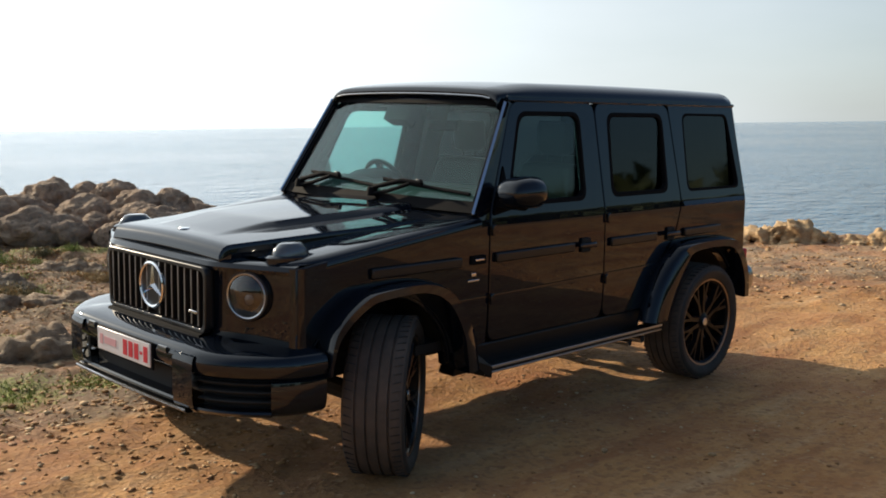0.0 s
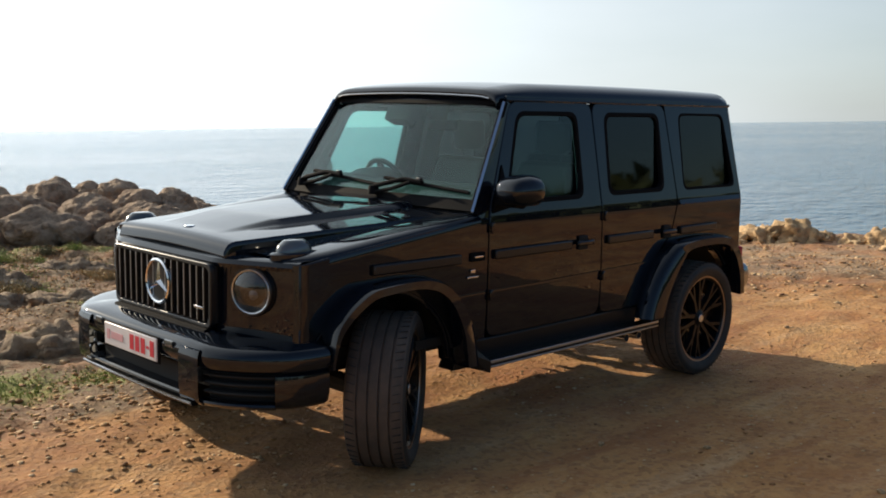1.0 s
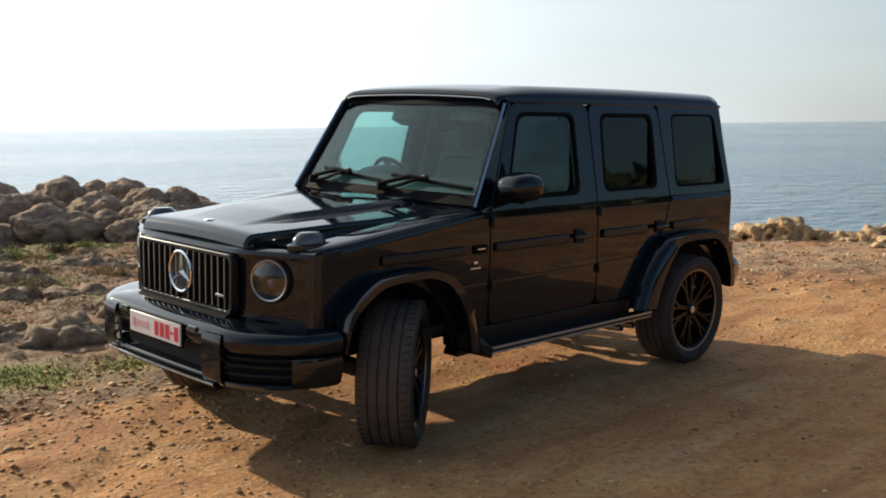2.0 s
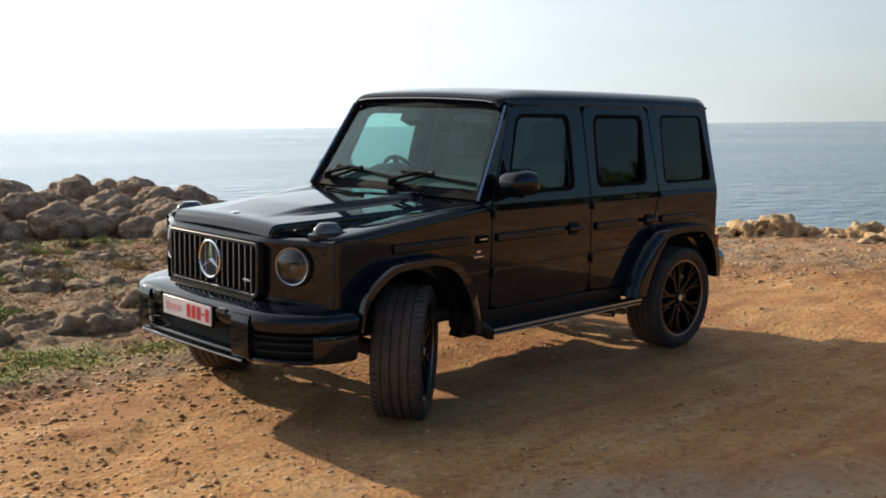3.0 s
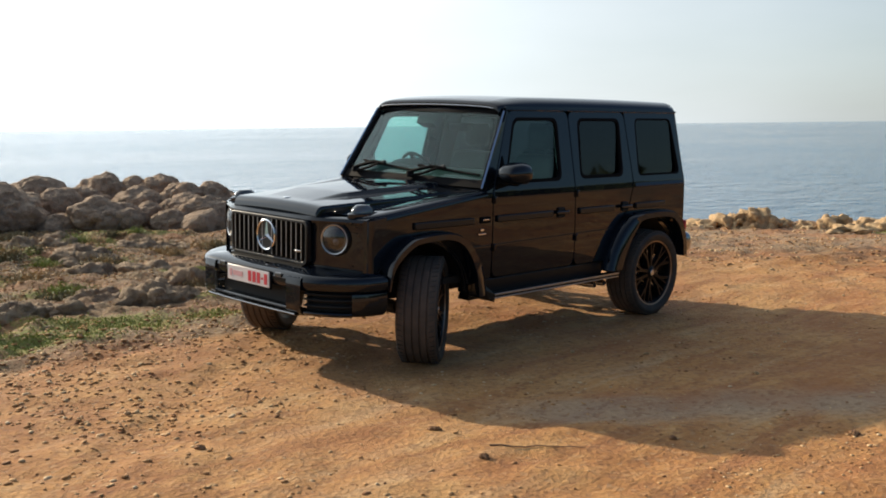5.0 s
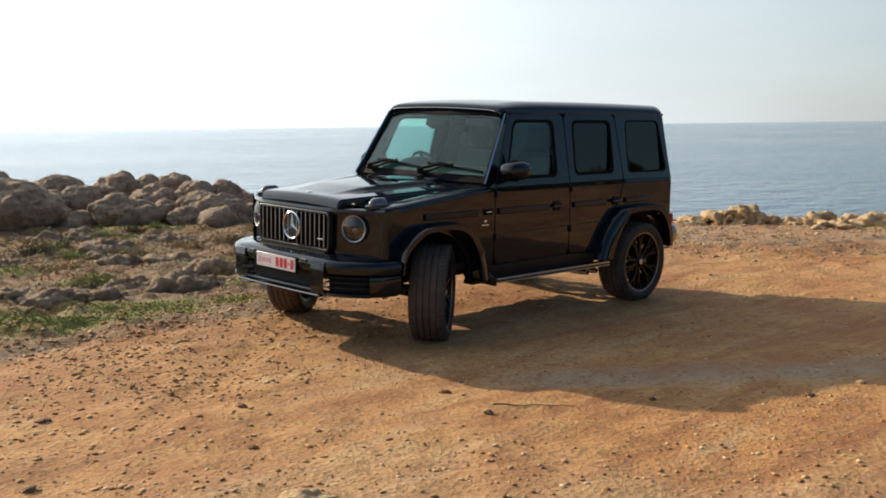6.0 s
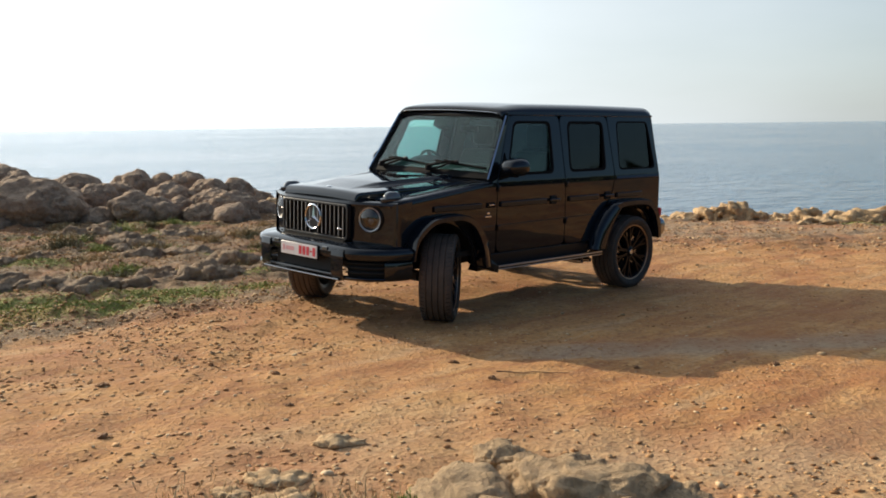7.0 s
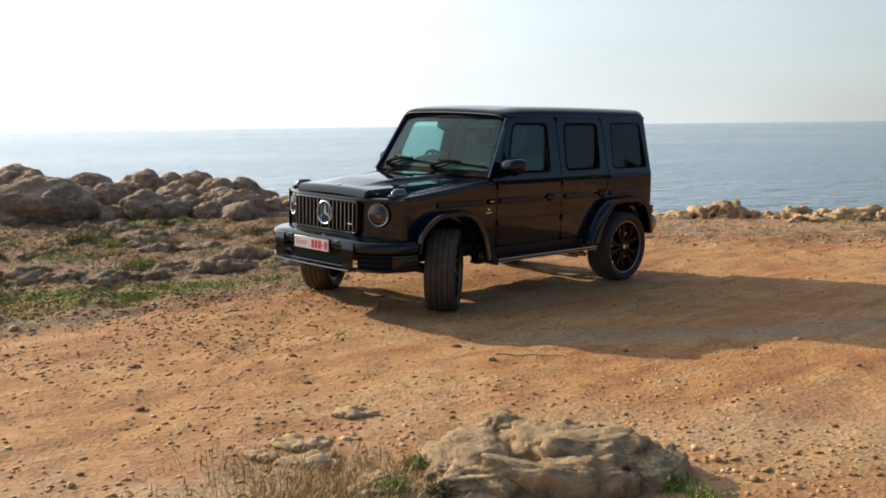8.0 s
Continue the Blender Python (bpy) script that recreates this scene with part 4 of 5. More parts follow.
rings = [bonnet_row(x, drop) for x, drop in ((0.655, 0.075), (0.664, 0.066), (0.663, 0.050), (0.652, 0.026), (0.640, 0.012), (0.622, 0.003))]
rings += [bonnet_row(0.60 - i * (0.60 + 0.655) / 28, 0.0) for i in range(29)]
part("bonnet", loft(rings), PAINT, car, "", 28)
part("bonnet_badge", lathe([(0.0, 0.004), (0.025, 0.004), (0.028, 0)], 24), CHROME, car, "small chrome bonnet badge").matrix_basis = pose(0.54, 0, bonnet_z(0.54, 0) + 0.001, 90, 0, 0)
for s in (1, -1):
    rings = []
    for i in range(13):
        x = 0.53 - i * 1.23 / 12
        inner = 0.505 + 0.17 * (0.63 - x) / 1.29
        top = 1.092 + (0.50 - min(x, 0.50)) * 0.118
        outer = 0.868 - max(0.0, x - 0.40) * 0.55
        rings.append([(x, s * inner, top - 0.03), (x, s * inner, top + 0.012), (x, s * (inner + 0.05), top + 0.022), (x, s * (outer - 0.06), top + 0.016), (x, s * (outer - 0.015), top + 0.008), (x, s * (outer + 0.002), top - 0.012), (x, s * (outer + 0.003), top - 0.04)])
    part("wing_top", loft(rings), PAINT, car, "", 40)
    # indicator pod on the wing
    bm = loft([[(0.42 + dx * k, s * (0.72 + dy * k), z) for dx, dy in ((0.098 * math.cos(t), 0.058 * math.sin(t)) for t in (2 * math.pi * j / 24 for j in range(24)))] for k, z in ((1.0, 1.108), (0.98, 1.138), (0.88, 1.158), (0.62, 1.180), (0.5, 1.184))], True, True)
    pod = part("indicator", bm, LENS_GREY, car, "smoked grey indicator lamp on the wing", 40)
    part("indicator_base", loft([[(0.41 + 0.14 * k * math.cos(t), s * (0.72 + 0.075 * k * math.sin(t)), z) for t in (2 * math.pi * j / 24 for j in range(24))] for k, z in ((1.0, 1.095), (1.0, 1.122), (0.9, 1.13))], True, True), PAINT, pod)
part("scuttle", loft([[(x, y, z - 0.02 * (y / 0.8) ** 2) for y in (-0.84, -0.5, 0, 0.5, 0.84)] for x, z in ((-0.60, 1.19), (-0.63, 1.235), (-0.67, 1.262), (-0.78, 1.255))]), TRIM, car, "black scuttle panel")

# --- windscreen and pillars ---
def screen(y, k):
    """A point of the windscreen: y from -1 to 1 across, k from 0 (foot) to 1 (top)."""
    half = 0.832 - 0.098 * k
    return Vector((-0.685 - 0.34 * k + 0.05 * (1 - y * y), y * half, 1.262 + 0.585 * k))


def grid_on(f, y0, y1, k0, k1, n=14, m=8, d=0.0):
    return [[f(y0 + (y1 - y0) * i / n, k0 + (k1 - k0) * j / m) + Vector((0.8 * d, 0, 0.6 * d)) for i in range(n + 1)] for j in range(m + 1)]


part("windscreen", thick(loft(grid_on(screen, -0.97, 0.97, 0.02, 0.97)), (-0.004, 0, -0.003)), SCREEN_GLASS, car, "green-tinted windscreen")
for a in ((-1.0, -0.965, 0.0, 1.0), (0.965, 1.0, 0.0, 1.0), (-1.0, 1.0, 0.965, 1.0), (-1.0, 1.0, -0.01, 0.09)):
    part("windscreen_seal", thick(loft(grid_on(screen, *a, d=0.006)), (-0.02, 0, -0.015)), TRIM, car)
for s in (1, -1):
    rings = []
    for k in (-0.03, 0.15, 0.3, 0.45, 0.6, 0.75, 0.9, 1.02):
        p = screen(s, k)
        w = side_y(p.z) - abs(p.y)
        rings.append([p + Vector((0.012, -s * 0.006, 0.012)), p + Vector((0.022, s * 0.012, 0.012)), p + Vector((0.006, s * (w * 0.8), 0.004)), p + Vector((-0.03, s * (w + 0.002), -0.02)), p + Vector((-0.09, s * (w + 0.001), -0.05)), p + Vector((-0.09, s * (w - 0.05), -0.05)), p + Vector((-0.03, -s * 0.006, -0.02))])
    part("windscreen_pillar", loft(rings, True, True), PAINT, car, "", 30)
    part("pillar_strip", loft([[screen(s, k) + Vector((0.024, s * 0.004, 0.018)), screen(s, k) + Vector((0.031, s * 0.010, 0.020)), screen(s, k) + Vector((0.024, s * 0.022, 0.014))] for k in (-0.03, 0.25, 0.5, 0.75, 0.97)]), CHROME, car, "bright strip along the windscreen pillar")

# --- roof ---
def roof_z(x, y):
    along = 1.974 - 0.034 * max(0.0, (x + 1.4) / 0.4) ** 2 - 0.012 * ((x + 2.2) / 1.3) ** 2
    rim = min(1.0, max(0.0, (abs(y) - 0.57) / 0.152))
    fall = 0.085 - 0.040 * min(1.0, max(0.0, (x + 1.35) / 0.3))
    return along - 0.018 * (y / 0.7) ** 2 - fall * (1 - math.sqrt(1 - rim * rim))


rings = []
for i in range(33):
    x = -0.985 - i * 2.475 / 32
    narrow = 0.010 * max(0.0, (x + 1.2) / 0.215)
    half = 0.722 - narrow
    row = [(x, y, roof_z(x, y * 0.722 / half)) for y in (half * math.copysign(math.sin(abs(k) / 28 * math.pi / 2), k) for k in range(-28, 29))]
    rings.append([(x, -half - 0.002, row[0][2] - 0.022)] + row + [(x, half + 0.002, row[-1][2] - 0.022)])
first = rings[0]
for x, drop in ((-0.974, 0.007), (-0.967, 0.018), (-0.966, 0.032), (-0.973, 0.042), (-1.0, 0.046)):
    rings.insert(0, [(x, y * 0.995, z - drop) for _, y, z in first])
rings.append([(-3.485, y * 0.995, z - 0.025) for _, y, z in rings[-1]])
rings.append([(-3.455, y * 0.99, z - 0.05) for _, y, z in rings[-2]])
part("roof", loft(rings), PAINT, car, "", 40)
# sheen of the roof's front edge, added as a thin dark-chrome tube
part("roof_edge_sheen", tube([(-0.966, y, roof_z(-0.985, y) - 0.040) for y in (0.66 * k / 12 for k in range(-12, 13))], 0.006, 8), DIM_CHROME, car, "added metal strip for the sheen on the roof's front edge")
part("headliner", box((-2.25, 0, 1.835), (2.25, 1.36, 0.02)), LINER, car, "", 35, 0.005)
part("roof_header", thick(loft(grid_on(screen, -0.99, 0.99, 0.96, 1.06)), (-0.03, 0, 0.0)), PAINT, car)
for s in (1, -1):
    part("rain_gutter", loft([[(x, s * y, z) for y, z in ((0.712, 1.872), (0.734, 1.868), (0.737, 1.855), (0.728, 1.846), (0.71, 1.848))] for x in (-1.03, -2.0, -3.0, -3.47)], True, True), PAINT, car, "", 40)

# --- rear: tailgate, spare wheel, bumper ---
TAIL_WIN = rounded([(-0.55, 1.30), (-0.50, 1.77), (0.50, 1.77), (0.55, 1.30)], 0.06)
tail = part("tailgate", flat_panel([(-0.845, 0.62), (-0.86, 1.2), (-0.715, 1.85), (0.715, 1.85), (0.86, 1.2), (0.845, 0.62)], 0.05, Matrix.Translation((-3.44, 0, 0)) @ Matrix.Rotation(radians(90), 4, "Z"), TAIL_WIN), PAINT, car, "", 35, 0.006)
part("rear_window", flat_panel(grown(TAIL_WIN, 0.004), 0.006, Matrix.Translation((-3.46, 0, 0)) @ Matrix.Rotation(radians(90), 4, "Z")), PRIVACY_GLASS, tail, "dark rear window")
spare = part("spare_wheel_cover", lathe([(0.0, 0.26), (0.30, 0.26), (0.36, 0.24), (0.39, 0.18), (0.39, 0.02), (0.36, 0.0)], 56), PAINT, car, "black spare-wheel cover")
spare.matrix_basis = pose(-3.50, 0.03, 1.03, 0, 0, 90)
bm = loft([[(x, y, z) for x, z in ((-3.40, 0.70), (-3.58, 0.70), (-3.62, 0.68), (-3.62, 0.56), (-3.58, 0.52), (-3.40, 0.52))] for y in (-0.70, 0.70)], True, True)
part("rear_bumper", bm, PAINT, car, "", 35, 0.012)
for s in (1, -1):
    bm = bmesh.new()
    bmesh.ops.create_uvsphere(bm, u_segments=32, v_segments=20, radius=1.0)
    for v in bm.verts:
        x, y, z = (math.copysign(abs(c) ** 0.7, c) for c in v.co)
        v.co = Vector((-3.455 + 0.125 * x, s * (0.835 + 0.115 * y), 0.625 + 0.11 * z))
    part("bumper_end", bm, DIM_CHROME, car, "rounded bright bumper end", 60)
    part("tail_lamp", box((-3.57, s * 0.72, 0.78), (0.04, 0.26, 0.10)), RED, car, "red tail lamp", 35, 0.01)

# --- the nose ---
part("nose_panel", loft([[(0.66 - 0.16 * max(0.0, (abs(y) - 0.47) / 0.38), y, z) for y in (-0.855, -0.75, -0.6, -0.47, -0.2, 0.2, 0.47, 0.6, 0.75, 0.855)] for z in (1.08, 1.03, 0.90, 0.75, 0.66)]), PAINT, car, "", 30)
part("nose_band", loft([[(0.672 + dx - 0.18 * max(0.0, (abs(y) - 0.47) / 0.38) ** 1.1, y * 0.995, z) for y in (-0.865, -0.75, -0.6, -0.5, -0.44, -0.2, 0.2, 0.44, 0.5, 0.6, 0.75, 0.865)] for dx, z in ((-0.10, 1.100), (-0.012, 1.100), (0.012, 1.090), (0.022, 1.070), (0.016, 1.052), (-0.02, 1.046))]), PAINT, car, "", 32)
for s in (1, -1):
    part("nose_corner", loft([[(0.52, s * 0.845, z), (0.506, s * 0.862, z), (0.48, s * 0.874, z), (0.45, s * 0.876, z)] for z in (0.66, 0.95, 1.085)]), PAINT, car, "", 50)
grille = part("grille", box((0.672, 0, 0.913), (0.03, 0.90, 0.285)), DARK, car, "black vertical-bar grille", 35, 0.004)
GRILLE = rounded([(-0.455, 0.76), (-0.462, 1.053), (0.462, 1.053), (0.455, 0.76)], 0.04)
part("grille_frame", flat_panel(grown(GRILLE, 0.010), 0.035, Matrix.Translation((0.715, 0, 0)) @ Matrix.Rotation(radians(90), 4, "Z"), grown(GRILLE, -0.012)), SATIN, grille, "", 35, 0.005)
for k in range(-7, 8):
    y = k * 0.0585
    if abs(y) < 0.03:
        continue
    bm = loft([[(0.688, y - 0.008, z), (0.712, y - 0.006, z), (0.717, y, z), (0.712, y + 0.006, z), (0.688, y + 0.008, z)] for z in (0.775, 1.043)], True, True)
    bar = part("grille_bar", bm, SATIN, grille, "", 40)
    part("bar_edge", box((0.7165, y, 0.912), (0.004, 0.005, 0.258)), ALUMINIUM, bar, "thin chrome edge")
emblem = part("emblem", lathe([(0.098, 0.0), (0.100, 0.014), (0.108, 0.019), (0.116, 0.014), (0.118, 0.0)], 56), CHROME, grille, "chrome ring emblem")
emblem.matrix_basis = pose(0.714, 0, 0.921, 0, 0, -90)
part("emblem_disc", lathe([(0.0, 0.004), (0.10, 0.004)], 40), SATIN, emblem)
for k in range(3):
    bm = loft([[(-0.018, 0.004, 0.0), (0, 0.020, 0.0), (0.018, 0.004, 0.0)], [(-0.010, 0.004, 0.045), (0, 0.016, 0.045), (0.010, 0.004, 0.045)], [(-0.003, 0.004, 0.102), (0, 0.008, 0.102), (0.003, 0.004, 0.102)]])
    bm.transform(Matrix.Rotation(2 * math.pi * k / 3, 4, "Y"))
    part("emblem_ray", bm, CHROME, emblem)
part("grille_badge", box((0.722, 0.375, 0.845), (0.006, 0.075, 0.014)), CHROME, grille, "small chrome badge", 35, 0.002)
for s in (1, -1):
    lamp = part("headlight", lathe([(0.118, -0.03), (0.118, 0.012), (0.112, 0.022), (0.104, 0.022), (0.10, 0.012), (0.098, -0.02)], 56), SATIN, car, "round headlight with a bright ring")
    lamp.matrix_basis = pose(0.592, s * 0.638, 0.946, 0, 0, -90 + s * 21)
    part("lamp_ring", lathe([(0.096, 0.014), (0.098, 0.024), (0.103, 0.026), (0.106, 0.020)], 56), ALUMINIUM, lamp, "pale daylight ring")
    part("lamp_bowl", lathe([(0.0, -0.018), (0.05, -0.016), (0.097, 0.014)], 40), SATIN, lamp)
    part("lamp_projector", lathe([(0.0, 0.012), (0.014, 0.010), (0.024, 0.002), (0.026, -0.012)], 32), REFLECTOR, lamp, "round projector lens").matrix_basis = pose(0, 0, -0.02)
    part("lamp_glass", lathe([(0.0, 0.044), (0.04, 0.040), (0.075, 0.031), (0.095, 0.022)], 40), LENS, lamp, "domed clear lens")

# --- front bumper: skins bent round the nose, with open air intakes ---
CORNERS = [(0.40, 0.972), (0.50, 0.962), (0.60, 0.925), (0.70, 0.845), (0.79, 0.735), (0.845, 0.62), (0.86, 0.50), (0.868, 0.25), (0.870, 0.0)]


def curved(points, n):
    """A smooth line through the points, n steps from each to the next."""
    q, out = [Vector(p) for p in points], []
    for i in range(len(q) - 1):
        a, b, c, d = q[max(i - 1, 0)], q[i], q[i + 1], q[min(i + 2, len(q) - 1)]
        out += [0.5 * (2 * b + (c - a) * t + (2 * a - 5 * b + 4 * c - d) * t * t + (3 * b - a - 3 * c + d) * t ** 3) for t in (k / n for k in range(n))]
    return out + [q[-1]]


PLAN = curved(CORNERS + [(x, -y) for x, y in CORNERS[-2::-1]], 4)


def bent(profile, lo=0, hi=65, side=1):
    """profile: (outwards, z); laid along a stretch of the bumper's plan, on the car's left or, mirrored, on its right."""
    rings = []
    for i in range(lo, hi):
        t = (PLAN[min(i + 1, 64)] - PLAN[max(i - 1, 0)]).normalized()
        n = Vector((-t.y, t.x))
        if n.dot(PLAN[i]) < 0:
            n = -n
        rings.append([(PLAN[i].x + n.x * d, side * (PLAN[i].y + n.y * d), z) for d, z in (profile(i) if callable(profile) else profile)])
    return loft(rings)




def beam(i):
    """The beam's section: a sloping shelf before the grille, level at the corners."""
    k = min(1.0, max(0.0, (abs(PLAN[i].y) - 0.46) / 0.22))
    shelf = ((-0.27, 0.752), (-0.16, 0.744), (-0.075, 0.732), (-0.032, 0.720), (-0.010, 0.704), (0.0, 0.676))
    shoulder = ((-0.20, 0.728), (-0.14, 0.727), (-0.085, 0.723), (-0.042, 0.714), (-0.012, 0.700), (0.0, 0.672))
    return [(d0 + (d1 - d0) * k, z0 + (z1 - z0) * k) for (d0, z0), (d1, z1) in zip(shelf, shoulder)] + [(-0.001, 0.645), (-0.008, 0.618), (-0.022, 0.604), (-0.10, 0.598)]


bumper = part("front_bumper", bent(beam), PAINT, car, "", 50)
part("bumper_step", bent([(-0.27, 0.765), (-0.20, 0.756), (-0.13, 0.748), (-0.125, 0.735)], 25, 40), TRIM, bumper, "matt black step above the bumper", 40)
for s in (1, -1):
    part("bumper_corner", bent([(-0.03, 0.604), (-0.010, 0.594), (-0.003, 0.56), (-0.006, 0.50), (-0.018, 0.458), (-0.05, 0.434), (-0.12, 0.424), (-0.30, 0.42)], 0, 11, s), PAINT, bumper, "", 50)
    part("bumper_lip", bent([(-0.05, 0.468), (-0.008, 0.464), (-0.004, 0.455), (-0.02, 0.438), (-0.05, 0.429), (-0.30, 0.42)], 10, 23, s), PAINT, bumper, "", 40)
    intake = part("air_intake", bent([(-0.006, 0.606), (-0.075, 0.60), (-0.075, 0.465), (-0.02, 0.452)], 9, 23, s), DARK, bumper, "black corner air intake", 30)
    for z in (0.505, 0.548, 0.586):
        part("intake_slat", bent([(-0.07, z + 0.008), (-0.022, z + 0.005), (-0.018, z), (-0.022, z - 0.005), (-0.07, z - 0.004)], 10, 22, s), DARK, intake, "", 30)
    part("bumper_upright", bent([(-0.04, 0.706), (0.004, 0.694), (0.013, 0.672), (0.015, 0.62), (0.015, 0.51), (0.008, 0.458), (-0.015, 0.437), (-0.10, 0.424)], 21, 26, s), PAINT, bumper, "gloss black upright beside the plate", 50)
    part("tow_cover", bent([(0.000, 0.704), (0.006, 0.700), (0.008, 0.686), (0.004, 0.672), (-0.004, 0.670)], 26, 28, s), LENS_GREY, bumper, "shiny bumper insert", 40)
part("centre_intake", bent([(-0.008, 0.610), (-0.07, 0.60), (-0.07, 0.478), (-0.02, 0.474)], 25, 40), DARK, bumper, "black centre air intake", 30)
part("bumper_blade", bent([(-0.07, 0.480), (-0.008, 0.478), (0.000, 0.470), (-0.004, 0.458), (-0.04, 0.452)], 24, 41), PAINT, bumper, "black upper blade", 30)
blade = part("bumper_blade", bent([(-0.04, 0.446), (0.010, 0.443), (0.014, 0.436), (0.004, 0.426), (-0.25, 0.42)], 23, 42), SATIN, bumper, "black lower blade", 30)
# the blade's highlight, laid on as a narrow dark-chrome strip
part("blade_highlight", bent([(0.010, 0.446), (0.016, 0.443), (0.017, 0.438), (0.013, 0.436)], 23, 42), DIM_CHROME, blade, "thin metal strip for the highlight along the blade")
plate = part("number_plate", box((0.880, 0, 0.638), (0.010, 0.52, 0.112)), WHITE, car, "white number plate with red marks", 35, 0.003)
part("plate_holder", box((0.872, 0, 0.636), (0.012, 0.545, 0.13)), TRIM, plate, "", 35, 0.003)
for y, w, h, mat in ((-0.215, 0.03, 0.05, PINK), (-0.125, 0.12, 0.035, PINK), (0.025, 0.038, 0.075, RED), (0.080, 0.038, 0.075, RED), (0.135, 0.038, 0.075, RED), (0.180, 0.024, 0.014, RED), (0.222, 0.036, 0.075, RED)):
    part("plate_mark", box((0.8858, y, 0.638), (0.003, w, h)), mat, plate)
# --- mirrors, wipers ---
for s in (1, -1):
    rings = []
    for x, w, h in ((-0.80, 0.05, 0.03), (-0.815, 0.085, 0.055), (-0.85, 0.105, 0.078), (-0.92, 0.118, 0.092), (-0.99, 0.12, 0.094), (-1.0, 0.114, 0.088)):
        rings.append([(x + 0.06, s * (0.995 + w * math.cos(t) * (1.0)), 1.375 + h * (math.sin(t) if abs(math.sin(t)) < 0.82 else math.copysign(0.82 + 0.5 * (abs(math.sin(t)) - 0.82), math.sin(t)))) for t in (2 * math.pi * j / 28 for j in range(28))])
    mirror = part("wing_mirror", loft(rings, True, True), PAINT, car, "gloss black wing mirror", 45)
    part("mirror_glass", loft([[(-0.9415, s * (0.995 + 0.105 * k * math.cos(t)), 1.375 + 0.072 * k * math.sin(t)) for t in (2 * math.pi * j / 28 for j in range(28))] for k in (1.0, 0.02)], True), CHROME, mirror, "mirror glass")
    part("mirror_foot", loft([[(x, s * y, z) for x, z in ((-0.82, 1.29), (-0.86, 1.335), (-0.92, 1.335), (-0.925, 1.29), (-0.89, 1.275))] for y in (0.85, 0.95, 1.0)], True, True), TRIM, mirror, "", 40)
    if s < 0:
        mirror.matrix_basis = pose(-0.88, -0.89, 0, 0, 0, -72) @ pose(0.88, 0.89, 0)
    part("mirror_corner", panel([(-0.80, 1.245), (-0.92, 1.50), (-0.95, 1.27)], None, 0.02, 0.008, side=s), TRIM, car)
for y0 in (-0.61, 0.075):
    def on(y, k, d):
        return screen(y / 0.79, k) + Vector((0.8 * d, 0, 0.5 * d))

    wiper = part("wiper", tube([on(y0, 0.06, 0.05), on(y0 + 0.02, 0.10, 0.06), on(y0 + 0.20, 0.19, 0.05), on(y0 + 0.34, 0.185, 0.035)], 0.014), TRIM, car, "black windscreen wiper")
    part("wiper_link", tube([on(y0 + 0.02, 0.05, 0.045), on(y0 + 0.14, 0.09, 0.05), on(y0 + 0.26, 0.17, 0.045)], 0.011), TRIM, wiper)
    part("wiper_blade", tube([on(y0 + 0.02 + 0.08 * k, 0.215 - 0.009 * k, 0.014) for k in range(9)], 0.011), TRIM, wiper)
    part("wiper_pivot", lathe([(0.0, 0.05), (0.026, 0.05), (0.032, 0.03), (0.034, 0.0)], 20), TRIM, wiper).matrix_basis = Matrix.Translation(on(y0, 0.04, 0.03)) @ Matrix.Rotation(radians(90), 4, "X")
    part("washer_jet", box(on(y0 + 0.33, 0.20, 0.055), (0.022, 0.035, 0.016)), SATIN, wiper, "", 35, 0.004)

# --- running boards, exhaust, underside ---
for s in (1, -1):
    board = part("running_board", box((-1.535, s * 0.868, 0.425), (1.69, 0.11, 0.030)), SATIN, car, "black running board with metal strips", 35, 0.010)
    for z, w in ((0.440, 0.016), (0.412, 0.010)):
        part("board_strip", box((-1.535, s * 0.926, z), (1.69, 0.006, w)), ALUMINIUM, board, "bright metal strip", 35, 0.002)
    part("board_end", loft([[(-0.56, s * y, z) for y, z in ((0.78, 0.60), (0.88, 0.60), (0.90, 0.52), (0.86, 0.44), (0.78, 0.44))], [(-0.73, s * y, z) for y, z in ((0.78, 0.50), (0.90, 0.46), (0.945, 0.448), (0.94, 0.385), (0.78, 0.385))]], True, True), SATIN, board, "", 30)
    for x in (-2.10, -2.24):
        pipe = part("exhaust_tip", tube([(x, s * 0.55, 0.36), (x, s * 0.78, 0.355), (x - 0.0, s * 0.875, 0.36)], 0.027, 18), CHROME, car, "chrome side exhaust tip")
        part("exhaust_mouth", lathe([(0.0, 0.001), (0.023, 0.001)], 18), DARK, pipe).matrix_basis = pose(x, s * 0.8755, 0.36, 0, 0, 0 if s > 0 else 180)
    part("chassis_rail", box((-1.45, s * 0.42, 0.48), (3.9, 0.09, 0.12)), DARK, car)
part("floor_pan", box((-1.75, 0, 0.575), (2.9, 1.60, 0.05)), DARK, car)
part("engine_bay", box((0.0, 0, 0.80), (1.05, 0.94, 0.45)), DARK, car)
part("gearbox", box((-1.2, 0, 0.46), (1.5, 0.34, 0.20)), DARK, car, "", 35, 0.04)
for x in (0.0, AXLE):
    part("axle", tube([(x, -0.64, 0.39), (x, -0.3, 0.39), (x, 0.3, 0.39), (x, 0.64, 0.39)], 0.05), DARK, car)
part("fuel_tank", box((-3.0, 0, 0.50), (0.5, 0.7, 0.16)), DARK, car, "", 35, 0.03)

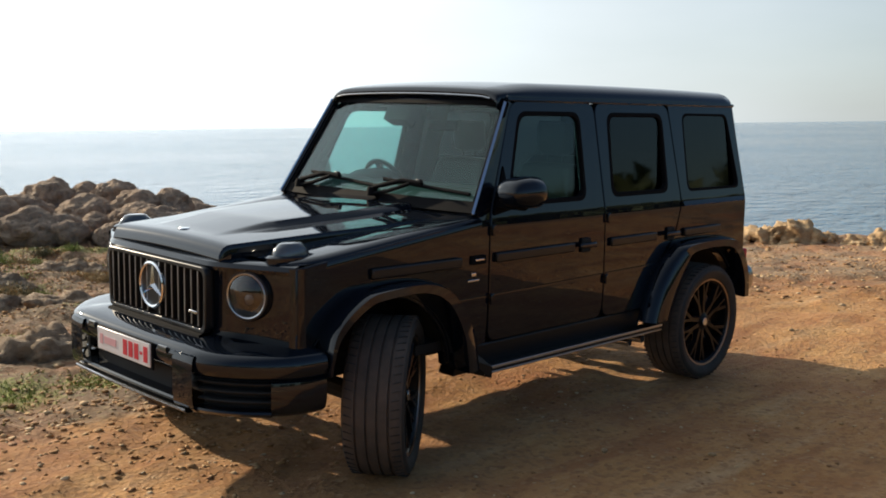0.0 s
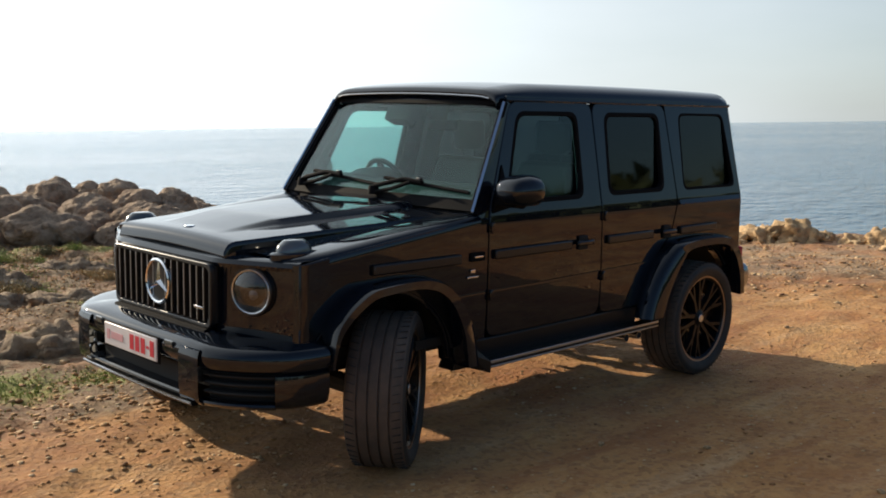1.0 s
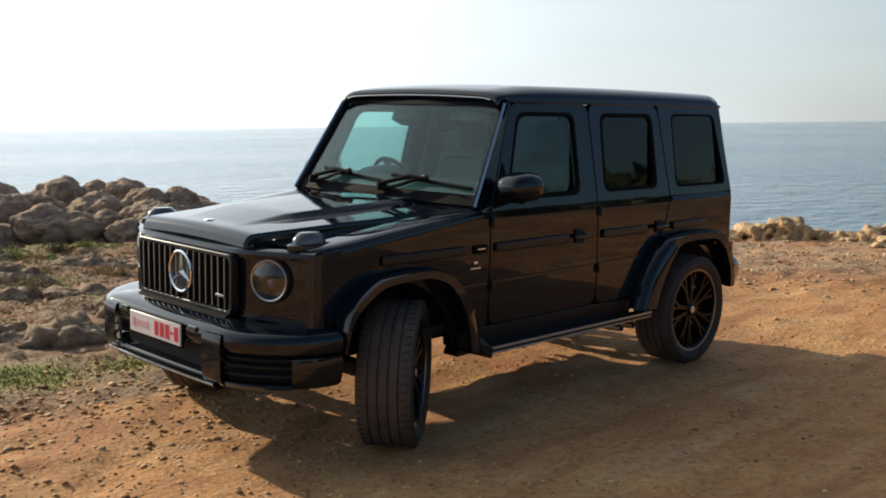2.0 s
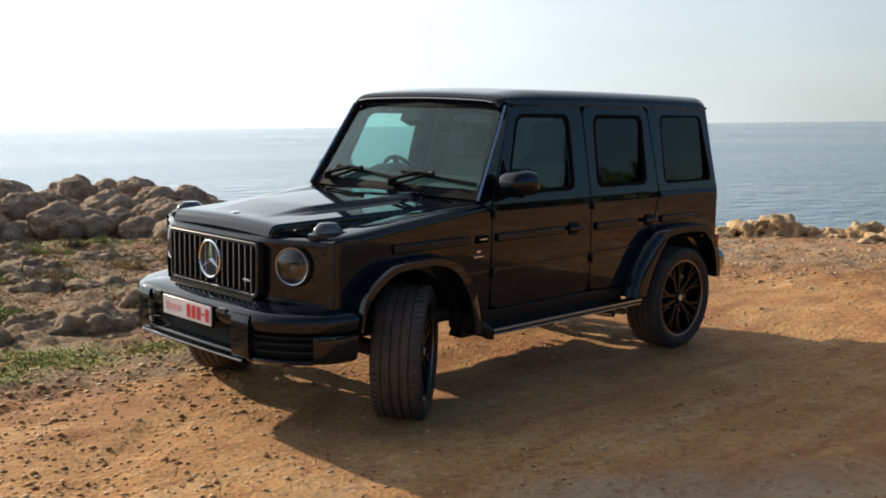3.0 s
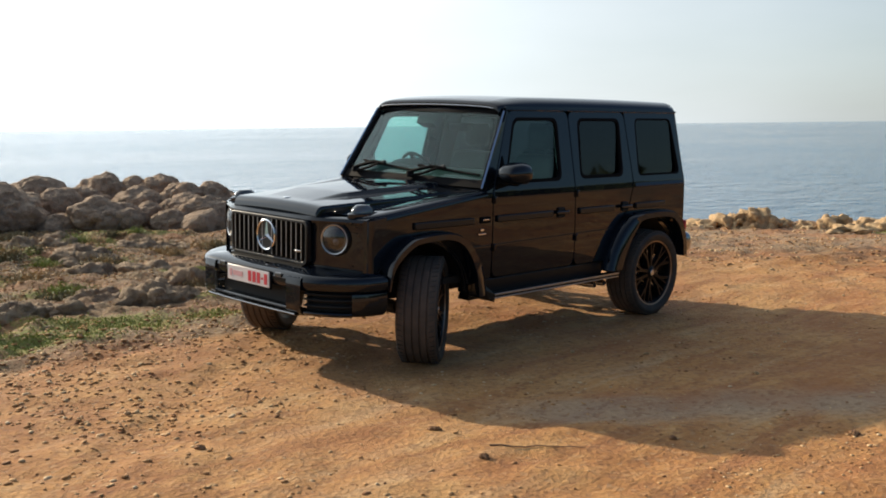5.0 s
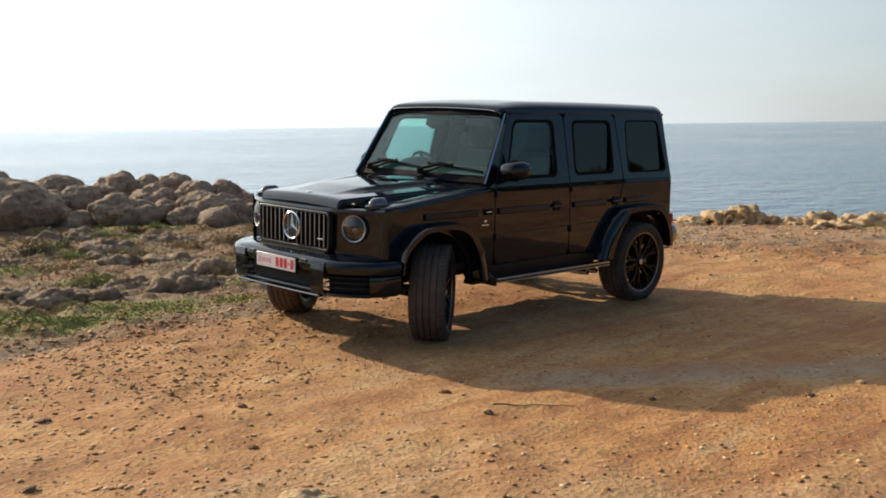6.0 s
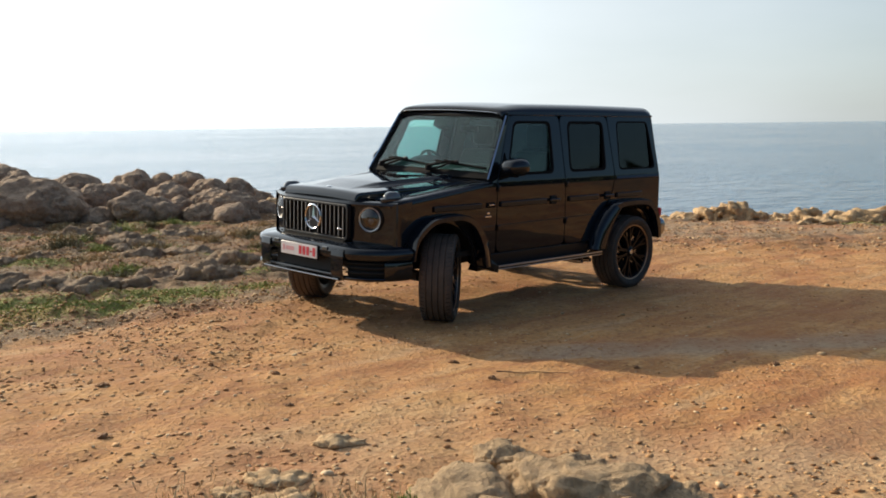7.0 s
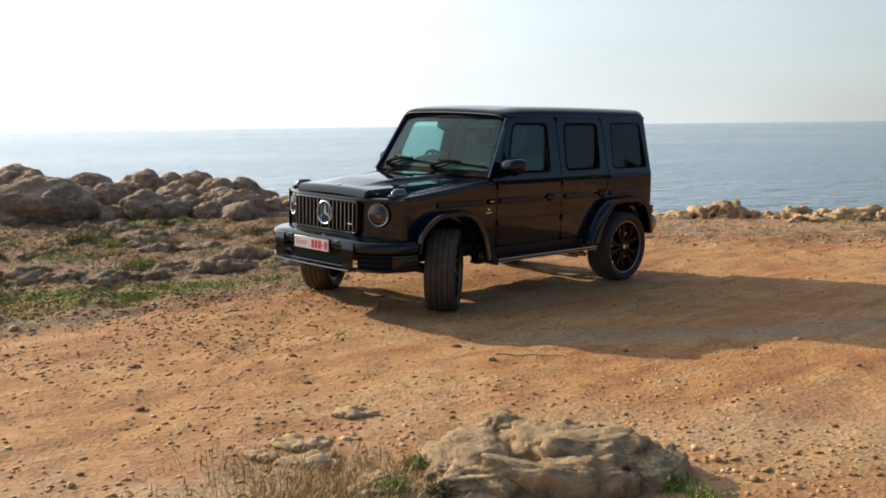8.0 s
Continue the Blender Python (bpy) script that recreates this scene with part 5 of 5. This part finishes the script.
# --- cabin ---
part("bulkhead", box((-0.70, 0, 0.92), (0.04, 1.62, 0.66)), DARK, car)
part("dashboard", loft([[(x, y, z) for y in (-0.78, 0.78)] for x, z in ((-0.72, 1.25), (-0.82, 1.34), (-0.96, 1.375), (-1.04, 1.355), (-1.06, 1.15), (-1.02, 0.95))]), LEATHER, car, "black leather dashboard", 30)
binnacle = loft([[(x, -0.37 + 0.20 * math.cos(t), 1.345 + h * math.sin(t)) for t in (math.pi * k / 12 for k in range(13))] for x, h in ((-0.92, 0.03), (-0.98, 0.07), (-1.10, 0.075))])
part("binnacle", binnacle, LEATHER, car)
ring = [Vector((0, 0.185 * math.cos(t), 0.185 * math.sin(t))) for t in (2 * math.pi * k / 36 for k in range(37))]
steering = part("steering_wheel", tube(ring, 0.016, 10), LEATHER, car, "black leather steering wheel")
steering.matrix_basis = pose(-1.13, -0.37, 1.29, 0, 22, 0)
for t in (0, 180, 270):
    part("steering_spoke", box((0, 0, 0.09), (0.02, 0.045, 0.17)), LEATHER, steering).matrix_basis = pose(0, 0, 0, t + 90)
part("steering_boss", box((0.01, 0, 0), (0.05, 0.13, 0.12)), LEATHER, steering, "", 35, 0.03)


def seat(x, y, wide):
    s = new("seat")
    s.parent = car
    s.matrix_basis = pose(x, y, 0.62)
    part("cushion", loft([[(px, wide * py, pz) for py, pz in ((-0.5, 0.10), (-0.46, 0.30), (-0.3, 0.27), (0.3, 0.27), (0.46, 0.30), (0.5, 0.10))] for px, pz in ((0.28, 0), (0.24, 0), (-0.24, 0))], True, True), LEATHER, s, "", 45, 0.03)
    rings = []
    for k in range(9):
        t = k / 8
        w = wide * (0.5 - 0.10 * t ** 3)
        cx = -0.18 - 0.22 * t
        rings.append([(cx + 0.09, -w, 0.25 + 0.60 * t), (cx + 0.06, -w * 0.6, 0.25 + 0.60 * t), (cx + 0.06, w * 0.6, 0.25 + 0.60 * t), (cx + 0.09, w, 0.25 + 0.60 * t), (cx - 0.06, w, 0.25 + 0.60 * t), (cx - 0.06, -w, 0.25 + 0.60 * t)])
    part("backrest", loft(rings, True, True), LEATHER, s, "", 45, 0.03)
    return s


def headrest(s, y):
    rest = part("headrest", loft([[(-0.40 + 0.06 * k * math.cos(t), y + 0.135 * k * math.copysign(abs(math.sin(t)) ** 0.6, math.sin(t)), z) for t in (2 * math.pi * j / 20 for j in range(20))] for k, z in ((0.7, 0.90), (1.0, 0.93), (1.0, 1.06), (0.85, 1.10))], True, True), LEATHER, s, "black leather headrest", 50)
    for d in (-0.06, 0.06):
        part("headrest_post", tube([(-0.40, y + d, 0.82), (-0.40, y + d, 0.92)], 0.007), SATIN, rest)


for y in (0.38, -0.38):
    headrest(seat(-1.50, y, 0.52), 0.0)
bench = seat(-2.45, 0.0, 1.35)
for y in (-0.42, 0.0, 0.42):
    headrest(bench, y)
for s in (1, -1):
    part("door_lining", panel([(-0.85, 0.62), (-0.85, 1.24), (-1.83, 1.26), (-1.83, 0.62)], None, 0.03, -0.055, side=s), LEATHER, car)
    part("door_lining", panel([(-1.87, 0.62), (-1.87, 1.26), (-2.66, 1.26), (-2.30, 0.62)], None, 0.03, -0.055, side=s), LEATHER, car)
    part("pillar_lining", panel([(-1.76, 1.2), (-1.80, 1.84), (-1.98, 1.84), (-1.90, 1.2)], None, 0.04, -0.05, side=s), LINER, car)
    visor = part("sun_visor", box((-1.27, s * 0.36, 1.80), (0.16, 0.38, 0.016)), LINER, car, "", 35, 0.006)
part("sensor_housing", loft([[(-1.00, y - 0.10, 1.82) for y in (-0.11, 0.11)], [(-0.95, y - 0.10, 1.73) for y in (-0.10, 0.10)], [(-1.02, y - 0.10, 1.69) for y in (-0.08, 0.08)], [(-1.12, y - 0.10, 1.82) for y in (-0.10, 0.10)]]), TRIM, car, "black sensor housing behind the windscreen", 30)
part("rear_view_mirror", box((-1.15, 0.12, 1.70), (0.03, 0.24, 0.065)), TRIM, car, "black rear-view mirror", 35, 0.012)
part("rear_shelf", box((-3.1, 0, 1.0), (0.7, 1.5, 0.03)), LEATHER, car)


def motions():
    """The car stands parked; only the camera travels."""
    walk(car, [(0.0, CAR_POSE), (8.0, CAR_POSE)])


motions()
